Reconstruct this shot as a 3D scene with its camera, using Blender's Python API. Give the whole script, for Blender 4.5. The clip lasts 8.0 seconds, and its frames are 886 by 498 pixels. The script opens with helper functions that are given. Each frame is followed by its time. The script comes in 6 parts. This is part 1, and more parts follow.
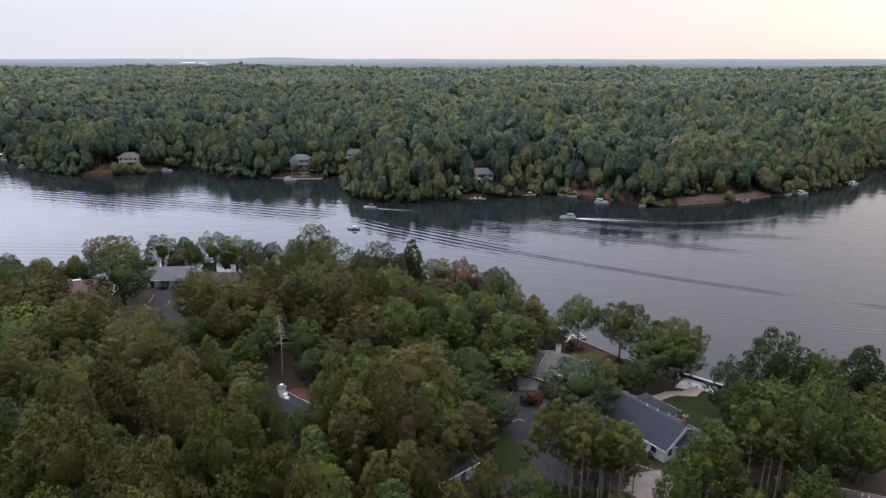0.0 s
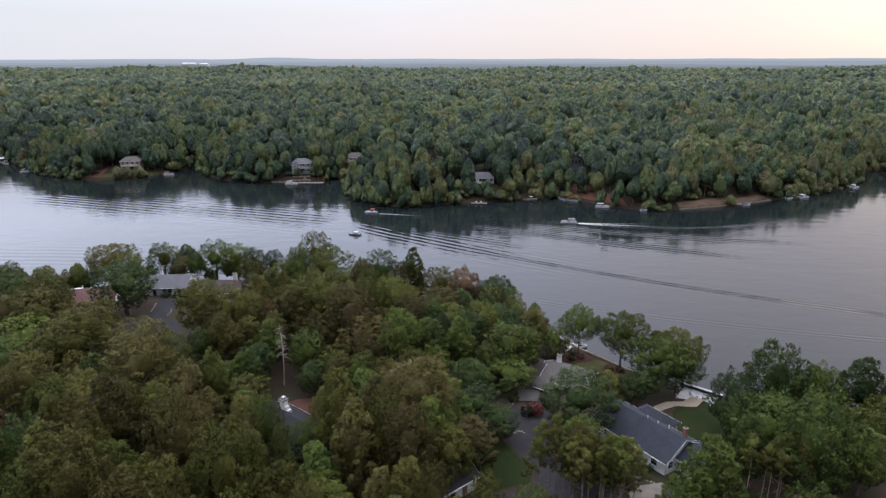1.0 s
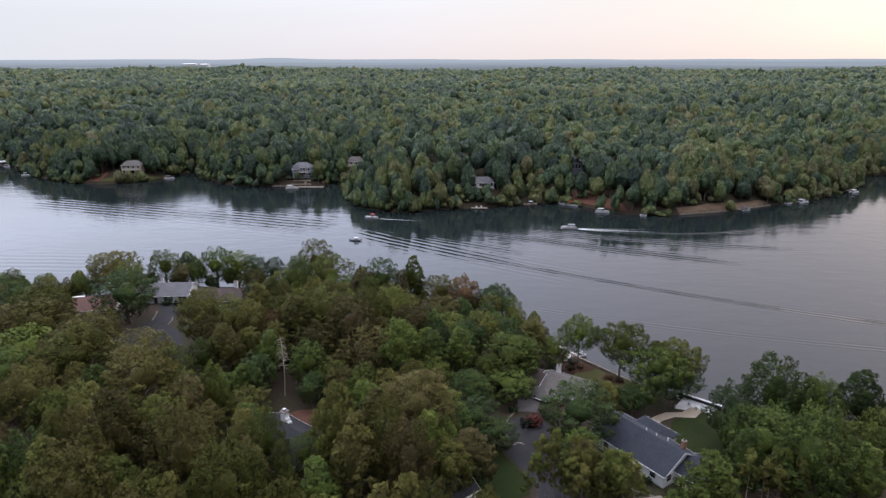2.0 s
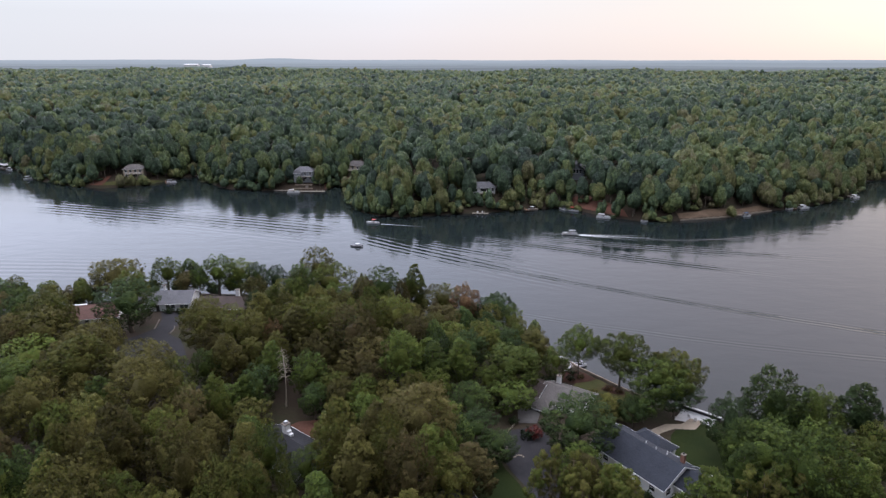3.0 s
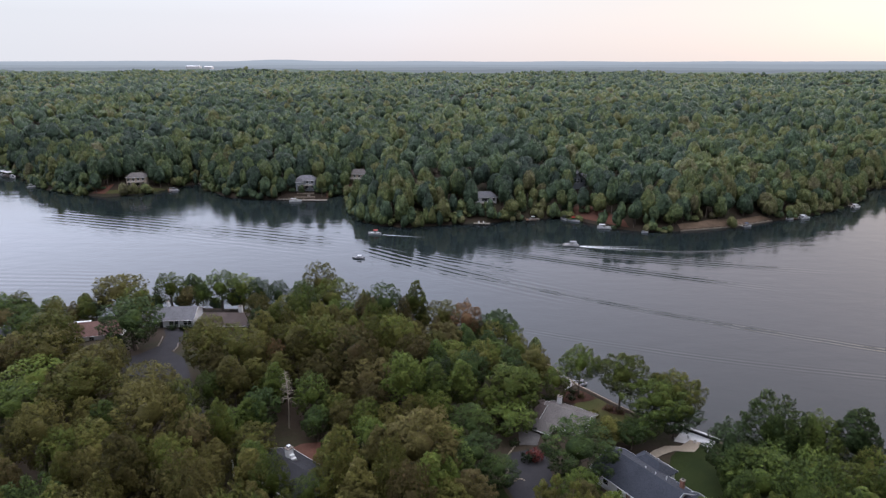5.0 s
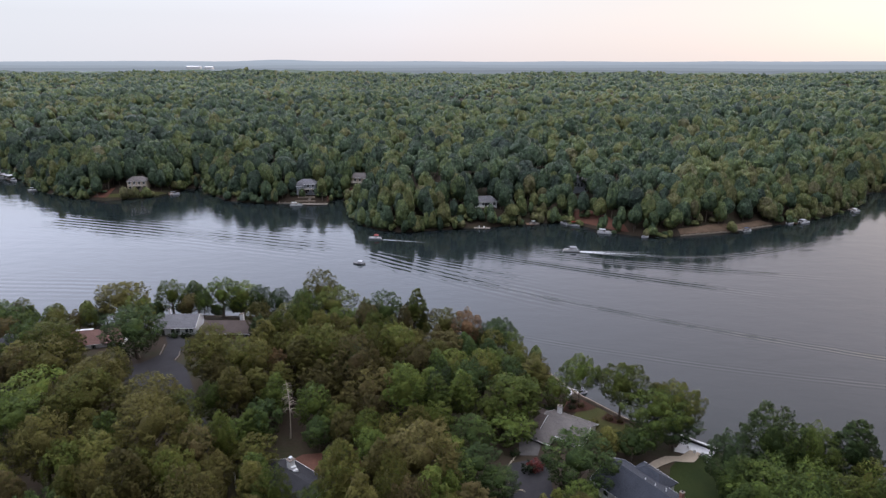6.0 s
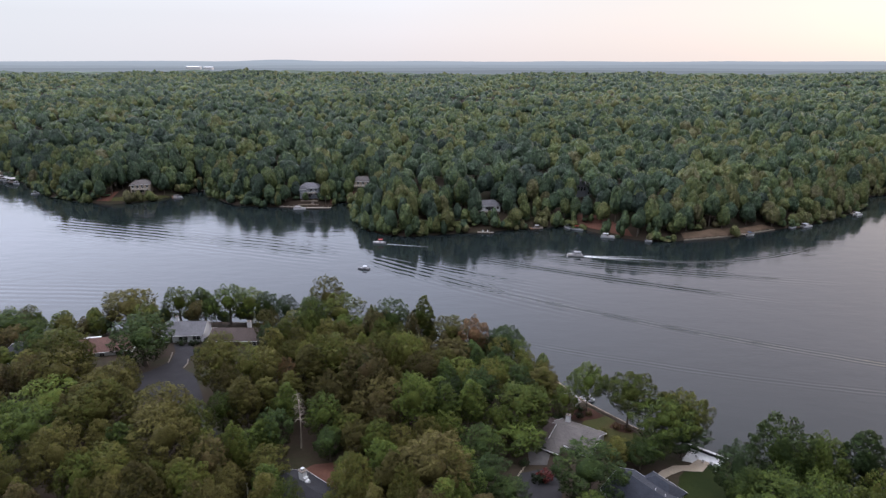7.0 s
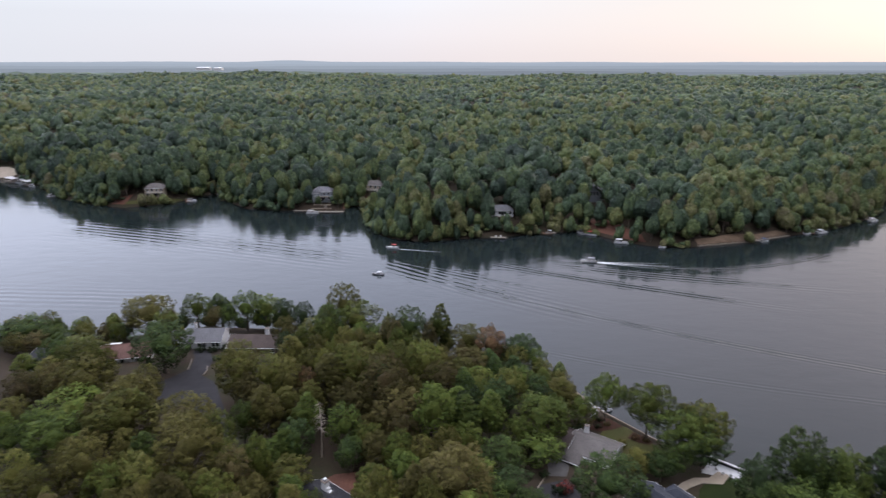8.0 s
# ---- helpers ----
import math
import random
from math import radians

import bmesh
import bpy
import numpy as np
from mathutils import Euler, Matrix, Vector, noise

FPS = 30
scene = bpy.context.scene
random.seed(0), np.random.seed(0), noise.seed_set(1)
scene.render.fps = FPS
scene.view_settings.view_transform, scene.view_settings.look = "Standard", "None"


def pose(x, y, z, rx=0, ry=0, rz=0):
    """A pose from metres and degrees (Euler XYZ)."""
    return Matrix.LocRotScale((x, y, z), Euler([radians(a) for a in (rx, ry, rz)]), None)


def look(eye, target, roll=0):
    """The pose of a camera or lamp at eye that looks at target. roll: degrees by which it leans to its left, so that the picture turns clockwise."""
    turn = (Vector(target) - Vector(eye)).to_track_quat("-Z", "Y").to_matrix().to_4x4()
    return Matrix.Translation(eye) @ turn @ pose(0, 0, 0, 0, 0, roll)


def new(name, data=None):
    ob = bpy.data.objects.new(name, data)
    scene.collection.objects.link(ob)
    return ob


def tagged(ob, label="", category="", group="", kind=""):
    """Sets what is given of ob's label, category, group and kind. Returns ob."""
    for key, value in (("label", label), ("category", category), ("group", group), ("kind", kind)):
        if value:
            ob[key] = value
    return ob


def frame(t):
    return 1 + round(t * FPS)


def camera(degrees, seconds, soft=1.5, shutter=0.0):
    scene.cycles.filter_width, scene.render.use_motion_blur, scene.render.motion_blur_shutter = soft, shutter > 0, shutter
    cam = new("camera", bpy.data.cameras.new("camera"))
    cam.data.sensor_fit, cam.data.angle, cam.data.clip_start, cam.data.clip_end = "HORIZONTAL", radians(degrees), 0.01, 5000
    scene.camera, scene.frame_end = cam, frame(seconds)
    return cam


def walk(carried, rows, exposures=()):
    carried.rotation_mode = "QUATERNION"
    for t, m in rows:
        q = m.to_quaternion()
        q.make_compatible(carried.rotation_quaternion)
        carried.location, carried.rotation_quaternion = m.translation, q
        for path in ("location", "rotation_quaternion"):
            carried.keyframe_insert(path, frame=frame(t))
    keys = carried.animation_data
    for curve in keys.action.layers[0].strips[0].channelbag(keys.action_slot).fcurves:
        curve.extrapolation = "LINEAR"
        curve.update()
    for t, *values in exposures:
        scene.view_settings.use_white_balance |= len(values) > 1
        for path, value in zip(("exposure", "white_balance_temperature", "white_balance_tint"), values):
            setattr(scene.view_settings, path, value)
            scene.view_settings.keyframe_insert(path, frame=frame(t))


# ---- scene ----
cam = camera(71.4, 8.0, soft=1.35, shutter=0.5)
PATH = [
    (0, (0.547, 1.244, 67.153), (0.541, 3.155, 66.561), -0.0),
    (0.5, (0.593, 1.342, 68.307), (0.585, 3.253, 67.715), -0.1),
    (1, (0.593, 1.491, 69.549), (0.583, 3.401, 68.956), -0.1),
    (1.5, (0.63, 1.535, 70.761), (0.62, 3.445, 70.168), -0.1),
    (3, (0.725, 1.755, 74.431), (0.71, 3.666, 73.839), -0.0),
    (3.5, (0.675, 1.792, 75.7), (0.66, 3.703, 75.108), -0.0),
    (4, (0.638, 1.849, 76.881), (0.622, 3.76, 76.29), -0.0),
    (4.5, (0.693, 1.956, 78.081), (0.675, 3.867, 77.491), -0.0),
    (6, (0.556, 2.166, 81.778), (0.536, 4.077, 81.187), -0.0),
    (6.5, (-0.28, 2.195, 83.05), (-0.299, 4.105, 82.459), 0.0),
    (7, (-1.615, 2.245, 84.168), (-1.633, 4.155, 83.576), 0.0),
    (7.5, (-2.927, 2.182, 85.414), (-2.949, 4.093, 84.824), -0.0),
    (7.8, (-3.83, 2.26, 86.11), (-3.852, 4.171, 85.52), 0.0),
    (7.9, (-4.13, 2.29, 86.34), (-4.153, 4.201, 85.75), 0.0),
    (8, (-4.433, 2.31, 86.573), (-4.475, 4.22, 85.982), 0.0),
]
walk(cam, [(t, look(eye, target, roll)) for t, eye, target, roll in PATH])

# ---------------------------------------------------------------- world and light
SUN_AZ, SUN_EL = 48.0, 9.0      # degrees to the right of the view axis (+y), degrees up
world = bpy.data.worlds.new("dusk_sky")
world.use_nodes = True
scene.world = world


class Nodes:
    """Short hand for building a node tree."""

    def __init__(self, tree):
        self.tree = tree
        self.tree.nodes.clear()

    def add(self, kind, **values):
        node = self.tree.nodes.new(kind)
        for key, value in values.items():
            if key == "op":
                node.operation = value
            elif key == "socket":
                continue
            elif key == "blend":
                node.blend_type = value
            elif key == "data":
                node.data_type = value
        return node

    def put(self, socket, value):
        if isinstance(value, bpy.types.NodeSocket):
            self.tree.links.new(value, socket)
        else:
            socket.default_value = value

    def math(self, op, a, b=0.0, c=0.0, clamp=False):
        node = self.add("ShaderNodeMath", op=op)
        node.use_clamp = clamp
        for socket, value in zip(node.inputs, (a, b, c)):
            self.put(socket, value)
        return node.outputs[0]

    def mix(self, fac, a, b, blend="MIX"):
        node = self.add("ShaderNodeMix", data="RGBA", blend=blend)
        self.put(node.inputs[0], fac)
        self.put(node.inputs[6], a if isinstance(a, bpy.types.NodeSocket) else (*a, 1))
        self.put(node.inputs[7], b if isinstance(b, bpy.types.NodeSocket) else (*b, 1))
        return node.outputs[2]

    def noise(self, vector, scale, detail=3.0, rough=0.55):
        node = self.add("ShaderNodeTexNoise")
        if vector is not None:
            self.put(node.inputs["Vector"], vector)
        node.inputs["Scale"].default_value = scale
        node.inputs["Detail"].default_value = detail
        node.inputs["Roughness"].default_value = rough
        return node.outputs["Fac"]

    def ramp(self, fac, stops):
        node = self.add("ShaderNodeValToRGB")
        band = node.color_ramp
        while len(band.elements) < len(stops):
            band.elements.new(0.5)
        for element, (at, colour) in zip(band.elements, stops):
            element.position, element.color = at, (*colour, 1)
        self.put(node.inputs[0], fac)
        return node.outputs[0]

    def span(self, value, a, b, lo=0.0, hi=1.0):
        node = self.add("ShaderNodeMapRange")
        for socket, v in zip(node.inputs, (value, a, b, lo, hi)):
            self.put(socket, v)
        return node.outputs[0]


w = Nodes(world.node_tree)
sky = w.add("ShaderNodeTexSky")
sky.sky_type = "NISHITA"
sky.sun_disc = False
sky.sun_elevation, sky.sun_rotation = radians(SUN_EL), radians(SUN_AZ)
sky.air_density, sky.dust_density, sky.ozone_density = 1.0, 2.5, 2.0
way = w.add("ShaderNodeTexCoord").outputs["Generated"]
parts_xyz = w.add("ShaderNodeSeparateXYZ")
w.put(parts_xyz.inputs[0], way)
up = parts_xyz.outputs[2]
# a thin, even veil of high cloud: pink towards the horizon, grey-lilac higher up, warm where the sun went
sunward = w.math("ADD", w.math("MULTIPLY", parts_xyz.outputs[0], math.sin(radians(SUN_AZ))), w.math("MULTIPLY", parts_xyz.outputs[1], math.cos(radians(SUN_AZ))))
veil = w.ramp(w.span(up, -0.05, 0.9), [(0.05, (9.0, 8.4, 8.8)), (0.09, (9.4, 9.0, 9.6)), (0.15, (9.3, 9.4, 10.2)), (0.27, (15.3, 16.4, 20.6)), (0.48, (18.2, 19.3, 24.8)), (0.72, (21.0, 21.6, 25.6)), (1.0, (26.0, 26.6, 30.0))])
dusk = w.ramp(w.span(up, 0.0, 0.5), [(0.0, (9.8, 8.4, 7.9)), (0.16, (9.9, 8.9, 8.4)), (0.5, (13.6, 12.0, 12.9)), (0.95, (19.5, 16.8, 18.0)), (1.0, (18.5, 16.2, 17.6))])
veil = w.mix(w.math("MULTIPLY", w.math("MULTIPLY", w.span(sunward, 0.6, 1.0), 0.9), w.span(up, 0.55, 0.85, 1.0, 0.0)), veil, dusk)
# cooler and greyer away from the sunset
veil = w.mix(w.math("MULTIPLY", w.span(parts_xyz.outputs[0], -0.05, -0.6, 0.0, 0.8), w.span(up, 0.2, 0.1, 0.0, 1.0)), veil, (8.0, 8.4, 9.3))
side_gain = w.add("ShaderNodeVectorMath", op="SCALE")
w.put(side_gain.inputs[0], veil)
w.put(side_gain.inputs["Scale"], w.math("ADD", 1.0, w.math("MULTIPLY", w.span(parts_xyz.outputs[0], -0.6, 0.5, 0.42, -0.14), w.span(up, 0.06, 0.2))))
veil = side_gain.outputs[0]
# the sky behind, away from the sunset, has dimmed
rear_gain = w.add("ShaderNodeVectorMath", op="SCALE")
w.put(rear_gain.inputs[0], veil)
w.put(rear_gain.inputs["Scale"], w.math("MAXIMUM", w.span(parts_xyz.outputs[1], -0.35, 0.35, 0.24, 1.0), w.span(up, 0.6, 0.95, 0.24, 1.0)))
veil = rear_gain.outputs[0]
squash = w.add("ShaderNodeMapping")
squash.inputs["Scale"].default_value = (1.0, 1.0, 7.0)
w.put(squash.inputs["Vector"], way)
streaks = w.noise(squash.outputs[0], 2.2, 5.0)
veil = w.mix(w.span(streaks, 0.5, 0.75, 0.0, 0.22), veil, (8.6, 8.4, 9.2))
heaven = w.mix(0.9, sky.outputs[0], veil)
back = w.add("ShaderNodeBackground")
w.put(back.inputs["Color"], heaven)
back.inputs["Strength"].default_value = 0.105
w.tree.links.new(back.outputs[0], w.add("ShaderNodeOutputWorld").inputs[0])

lamp = bpy.data.lights.new("sun", "SUN")
lamp.energy, lamp.angle, lamp.color = 0.7, radians(14), (1.0, 0.86, 0.72)
sun = new("sun", lamp)
az, el = radians(SUN_AZ), radians(SUN_EL + 12)
sun.matrix_world = look((0, 0, 120), (-math.sin(az) * math.cos(el) * 100, -math.cos(az) * math.cos(el) * 100, 120 - math.sin(el) * 100))

# ---------------------------------------------------------------- the lie of the land
NEAR_SHORE = [(-420, 120), (-300, 150), (-200, 165), (-146, 179), (-138, 184), (-117, 180), (-95, 187), (-87, 191), (-77, 190), (-62, 189),
              (-50, 185), (-31, 181), (-11, 174), (-2, 169.5), (9.5, 166), (18, 162.5), (23.5, 158), (29, 148), (33, 140.5), (38, 134.5),
              (42, 129.5), (48, 124), (56, 121), (63, 115), (70, 111), (83, 106), (110, 98), (160, 85), (260, 60), (480, 30)]
FAR_SHORE = [(480, 440), (330, 410), (283, 395), (262, 388), (240, 356), (207, 329), (185, 317.5), (166, 309), (137, 295.5), (111, 288.5),
             (94, 287.5), (81, 294), (68, 308), (58, 314.5), (43, 311), (21, 304.5), (-2, 299.5), (-19, 294), (-34, 298), (-43, 306),
             (-52, 325), (-61, 368), (-69, 370), (-72, 358), (-89, 356.5), (-109, 356), (-131, 363), (-153, 385), (-163, 404), (-171, 398),
             (-178, 384), (-184, 372), (-206, 362.5), (-228, 370), (-254, 384), (-272, 398), (-300, 428), (-336, 448), (-420, 470), (-520, 480)]
LAKE = np.array(NEAR_SHORE + FAR_SHORE + [(-560, 300), (-520, 130)], float)


def shore_distance(x, y):
    """Metres from the shore, positive on land, and whether the nearest bank is the far one."""
    x, y = np.asarray(x, float), np.asarray(y, float)
    best = np.full(x.shape, 1e9)
    far = np.zeros(x.shape, bool)
    inside = np.zeros(x.shape, bool)
    n = len(LAKE)
    for i in range(n):
        (x0, y0), (x1, y1) = LAKE[i], LAKE[(i + 1) % n]
        dx, dy = x1 - x0, y1 - y0
        k = np.clip(((x - x0) * dx + (y - y0) * dy) / (dx * dx + dy * dy), 0, 1)
        d = np.hypot(x - x0 - k * dx, y - y0 - k * dy)
        far = np.where(d < best, i >= len(NEAR_SHORE) - 1, far)
        best = np.minimum(best, d)
        if dy:
            inside ^= ((y0 > y) != (y1 > y)) & (x < dx * (y - y0) / dy + x0)
    return np.where(inside, -best, best), far


def smooth(a, b, v):
    k = np.clip((v - a) / (b - a), 0, 1)
    return k * k * (3 - 2 * k)


def rolling(x, y):
    """Low hills, from -1 to 1."""
    return (np.sin(x * 0.0061 + 1.3 + 0.8 * np.sin(y * 0.0043)) * np.cos(y * 0.0052 - 0.7 + 0.6 * np.sin(x * 0.0037)) * 0.6
            + np.sin(x * 0.017 + y * 0.011) * np.cos(y * 0.019 - x * 0.006 + 2.0) * 0.4)


def ground_z(x, y):
    x, y = np.asarray(x, float), np.asarray(y, float)
    d, far = shore_distance(x, y)
    land = np.maximum(d, 0)
    near_z = 0.8 * np.minimum(land / 0.8, 1) + (2.8 - 1.2 * smooth(0, 20, x)) * (1 - np.exp(-land / 28)) + 0.02 * np.minimum(land, 250) + 2.2 * smooth(20, 60, -x) * (1 - np.exp(-land / 10))
    hills = (rolling(x, y) * 8.5 + 3.0 * np.sin(x * 0.021 + 1.7 * np.sin(y * 0.009)) * np.sin(y * 0.026 + 0.8)) * smooth(30, 260, land) - 13.0 * np.exp(-((x + 365) / 85.0) ** 2 - ((y - 560) / 45.0) ** 2) + 3.5 * np.sin(x * 0.0023 + 0.4) * np.cos(y * 0.0017) * smooth(500, 1200, y)
    crest = 9.0 * np.exp(-((y - 1750) / 420.0) ** 2) - 8.0 * smooth(2100, 2800, y)
    far_z = 0.6 * np.minimum(land / 0.8, 1) + 12.0 * (1 - np.exp(-land / 26)) + 0.002 * np.minimum(land, 1500) + hills + crest
    return np.where(d < 0, np.maximum(-0.35 + d * 0.2, -4.0), np.where(far, far_z, near_z))


def gz(x, y):
    return float(ground_z(np.array([x]), np.array([y]))[0])


# ---------------------------------------------------------------- materials
def material(name):
    m = bpy.data.materials.new(name)
    m.use_nodes = True
    return m, Nodes(m.node_tree)


def finish(n, colour, rough=0.7, metal=0.0, spec=0.4, height=None, depth=0.02, normal=None):
    shader = n.add("ShaderNodeBsdfPrincipled")
    n.put(shader.inputs["Base Color"], colour if isinstance(colour, bpy.types.NodeSocket) else (*colour, 1))
    n.put(shader.inputs["Roughness"], rough)
    n.put(shader.inputs["Metallic"], metal)
    n.put(shader.inputs["Specular IOR Level"], spec)
    if height is not None:
        bump = n.add("ShaderNodeBump")
        bump.inputs["Distance"].default_value = depth
        n.put(bump.inputs["Height"], height)
        normal = bump.outputs[0]
    if normal is not None:
        n.put(shader.inputs["Normal"], normal)
    out = n.add("ShaderNodeOutputMaterial")
    n.tree.links.new(shader.outputs[0], out.inputs[0])
    return shader, out


def place_of(n):
    return n.add("ShaderNodeNewGeometry").outputs["Position"]


LEAF_TONES = [(0.0, (0.026, 0.035, 0.021)), (0.3, (0.042, 0.067, 0.025)), (0.45, (0.090, 0.123, 0.027)), (0.6, (0.104, 0.098, 0.027)),
              (0.82, (0.084, 0.070, 0.030)), (1.0, (0.155, 0.088, 0.048))]
# lighter, bluer greens than LEAF_TONES, with distance haze mixed into the base colours
HAZED_WOODS_TONES = [(0.0, (0.040, 0.062, 0.049)), (0.3, (0.067, 0.104, 0.058)), (0.45, (0.114, 0.150, 0.058)), (0.6, (0.144, 0.150, 0.056)),
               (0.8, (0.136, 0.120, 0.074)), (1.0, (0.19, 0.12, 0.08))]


def leaf_material(name, source, tones, grain, turned, patchy, speckle, tufted, gloss, clump, depth):
    """Foliage whose hue follows a tone from 0 (dark green) to 1 (rust), given for each tree."""
    m, n = material(name)
    attr = n.add("ShaderNodeAttribute")
    attr.attribute_type, attr.attribute_name = source, "tone"
    geo = n.add("ShaderNodeNewGeometry")
    chance = geo.outputs["Random Per Island"]
    spot = geo.outputs["Position"]
    tone = n.math("ADD", attr.outputs["Fac"], n.math("MULTIPLY", n.math("SUBTRACT", n.noise(spot, patchy, 3.0), 0.5), 0.26))
    tone = n.math("ADD", tone, n.math("MULTIPLY", n.math("SUBTRACT", chance, 0.5), 0.14), clamp=True)
    colour = n.ramp(tone, tones)
    # single leaves inside a spray
    cells = n.add("ShaderNodeTexVoronoi")
    n.put(cells.inputs["Vector"], spot)
    cells.inputs["Scale"].default_value = grain
    split = n.add("ShaderNodeSeparateColor")
    n.put(split.inputs[0], cells.outputs["Color"])
    tuft = n.add("ShaderNodeAttribute")
    tuft.attribute_name = "tuft"
    level = n.math("ADD", 0.80, n.math("MULTIPLY", n.math("POWER", chance, 1.4), 0.28))
    if source == "OBJECT":
        level = n.math("MULTIPLY", level, n.span(n.add("ShaderNodeObjectInfo").outputs["Random"], 0.0, 1.0, 0.66, 1.36))
    level = n.math("MULTIPLY", level, n.span(tuft.outputs["Fac"], 0.0, 1.0, *tufted))
    level = n.math("MULTIPLY", level, n.span(n.math("POWER", split.outputs[0], 1.5), 0.0, 1.0, *speckle))
    scaled = n.add("ShaderNodeVectorMath", op="SCALE")
    n.put(scaled.inputs[0], colour)
    n.put(scaled.inputs["Scale"], level)
    # leaves turn their faces the way their bough faces
    bough = n.add("ShaderNodeAttribute")
    bough.attribute_name = "bough"
    turn = n.add("ShaderNodeVectorTransform")
    turn.vector_type, turn.convert_from, turn.convert_to = "NORMAL", "OBJECT", "WORLD"
    n.put(turn.inputs[0], bough.outputs["Vector"])
    blend = n.add("ShaderNodeMix", data="VECTOR")
    blend.inputs[0].default_value = turned
    n.put(blend.inputs[4], geo.outputs["Normal"])
    n.put(blend.inputs[5], turn.outputs[0])
    facing = n.add("ShaderNodeVectorMath", op="NORMALIZE")
    n.put(facing.inputs[0], blend.outputs[1])
    relief = n.add("ShaderNodeBump")
    relief.inputs["Distance"].default_value = depth
    n.put(relief.inputs["Height"], n.noise(spot, clump, 4.0))
    n.put(relief.inputs["Normal"], facing.outputs[0])
    shader, out = finish(n, scaled.outputs[0], 0.5, 0.0, gloss, normal=relief.outputs[0])
    glow = n.add("ShaderNodeBsdfTranslucent")
    n.put(glow.inputs["Color"], scaled.outputs[0])
    both = n.add("ShaderNodeMixShader")
    both.inputs[0].default_value = 0.12
    n.tree.links.new(shader.outputs[0], both.inputs[1])
    n.tree.links.new(glow.outputs[0], both.inputs[2])
    n.tree.links.new(both.outputs[0], out.inputs[0])
    return m


LEAF = leaf_material("foliage", "OBJECT", LEAF_TONES, 5.0, 0.86, 0.35, (0.84, 1.26), (0.82, 1.20), 0.04, 2.2, 0.14)
HAZED_WOODS = leaf_material("hazed_woods_foliage", "GEOMETRY", HAZED_WOODS_TONES, 1.6, 0.55, 0.12, (0.78, 1.32), (0.72, 1.26), 0.15, 0.55, 1.25)


def grainy(name, a, b, scale, rough=0.8, fine=None, depth=0.02, spec=0.3, metal=0.0):
    """A surface of two colours mottled at a large and a fine scale, with relief."""
    m, n = material(name)
    p = place_of(n)
    large = n.noise(p, scale, 4.0)
    small = n.noise(p, fine or scale * 9, 3.0)
    colour = n.mix(n.span(large, 0.35, 0.65), a, b)
    colour = n.mix(n.span(small, 0.3, 0.7, 0.0, 0.45), colour, [0.5 * v for v in a])
    finish(n, colour, n.span(small, 0.2, 0.8, rough - 0.1, min(1, rough + 0.1)), metal, spec, small, depth)
    return m


BARK = grainy("bark", (0.10, 0.08, 0.065), (0.17, 0.145, 0.12), 1.5, 0.9, 9.0, 0.03)
PALE_BARK = grainy("pale_bark", (0.30, 0.255, 0.21), (0.42, 0.36, 0.30), 1.0, 0.9, 9.0, 0.02)
PINE_BARK = grainy("pine_bark", (0.24, 0.175, 0.145), (0.32, 0.245, 0.205), 1.2, 0.9, 9.0, 0.03)
ASPHALT = grainy("asphalt", (0.034, 0.033, 0.037), (0.049, 0.047, 0.052), 0.25, 0.9, 6.0, 0.01, 0.08)
CONCRETE = grainy("concrete", (0.17, 0.142, 0.125), (0.235, 0.20, 0.175), 0.4, 0.85, 5.0, 0.01)
PAVING = grainy("grey_paving", (0.085, 0.08, 0.08), (0.12, 0.112, 0.11), 0.5, 0.85, 5.0, 0.01)
LAWN = grainy("lawn_grass", (0.018, 0.028, 0.009), (0.027, 0.036, 0.011), 0.18, 0.95, 4.0, 0.05, 0.08)
DRY_LAWN = grainy("dry_grass", (0.085, 0.076, 0.032), (0.058, 0.070, 0.025), 0.2, 0.95, 3.0, 0.05, 0.08)
RED_SOIL = grainy("red_soil", (0.16, 0.075, 0.055), (0.105, 0.055, 0.042), 0.2, 0.95, 2.0, 0.08, 0.08)
TAN_SOIL = grainy("tan_soil", (0.18, 0.125, 0.088), (0.10, 0.07, 0.048), 0.16, 0.95, 1.5, 0.1, 0.08)
MULCH = grainy("mulch", (0.075, 0.035, 0.025), (0.045, 0.025, 0.02), 0.8, 0.95, 6.0, 0.05, 0.08)
SAND = grainy("pale_sand", (0.36, 0.30, 0.24), (0.29, 0.24, 0.19), 0.2, 0.95, 3.0, 0.03)
TIMBER = grainy("weathered_timber", (0.24, 0.205, 0.175), (0.34, 0.30, 0.26), 0.7, 0.85, 8.0, 0.01)
BROWN_TIMBER = grainy("brown_timber", (0.19, 0.11, 0.075), (0.26, 0.16, 0.11), 0.7, 0.85, 8.0, 0.01)
STONE = grainy("seawall_stone", (0.34, 0.28, 0.22), (0.24, 0.19, 0.15), 0.6, 0.9, 4.0, 0.04)
WHITE = grainy("white_paint", (0.78, 0.78, 0.79), (0.68, 0.68, 0.70), 0.4, 0.5, 4.0, 0.004, 0.4)
GELCOAT = grainy("boat_gelcoat", (0.64, 0.64, 0.66), (0.54, 0.54, 0.56), 0.5, 0.35, 4.0, 0.003, 0.5)
SHADE_GREY = grainy("grey_canvas", (0.20, 0.20, 0.22), (0.27, 0.27, 0.29), 0.8, 0.8, 6.0, 0.01)
RED = grainy("red_paint", (0.42, 0.035, 0.025), (0.34, 0.03, 0.025), 0.7, 0.45, 5.0, 0.004, 0.5)
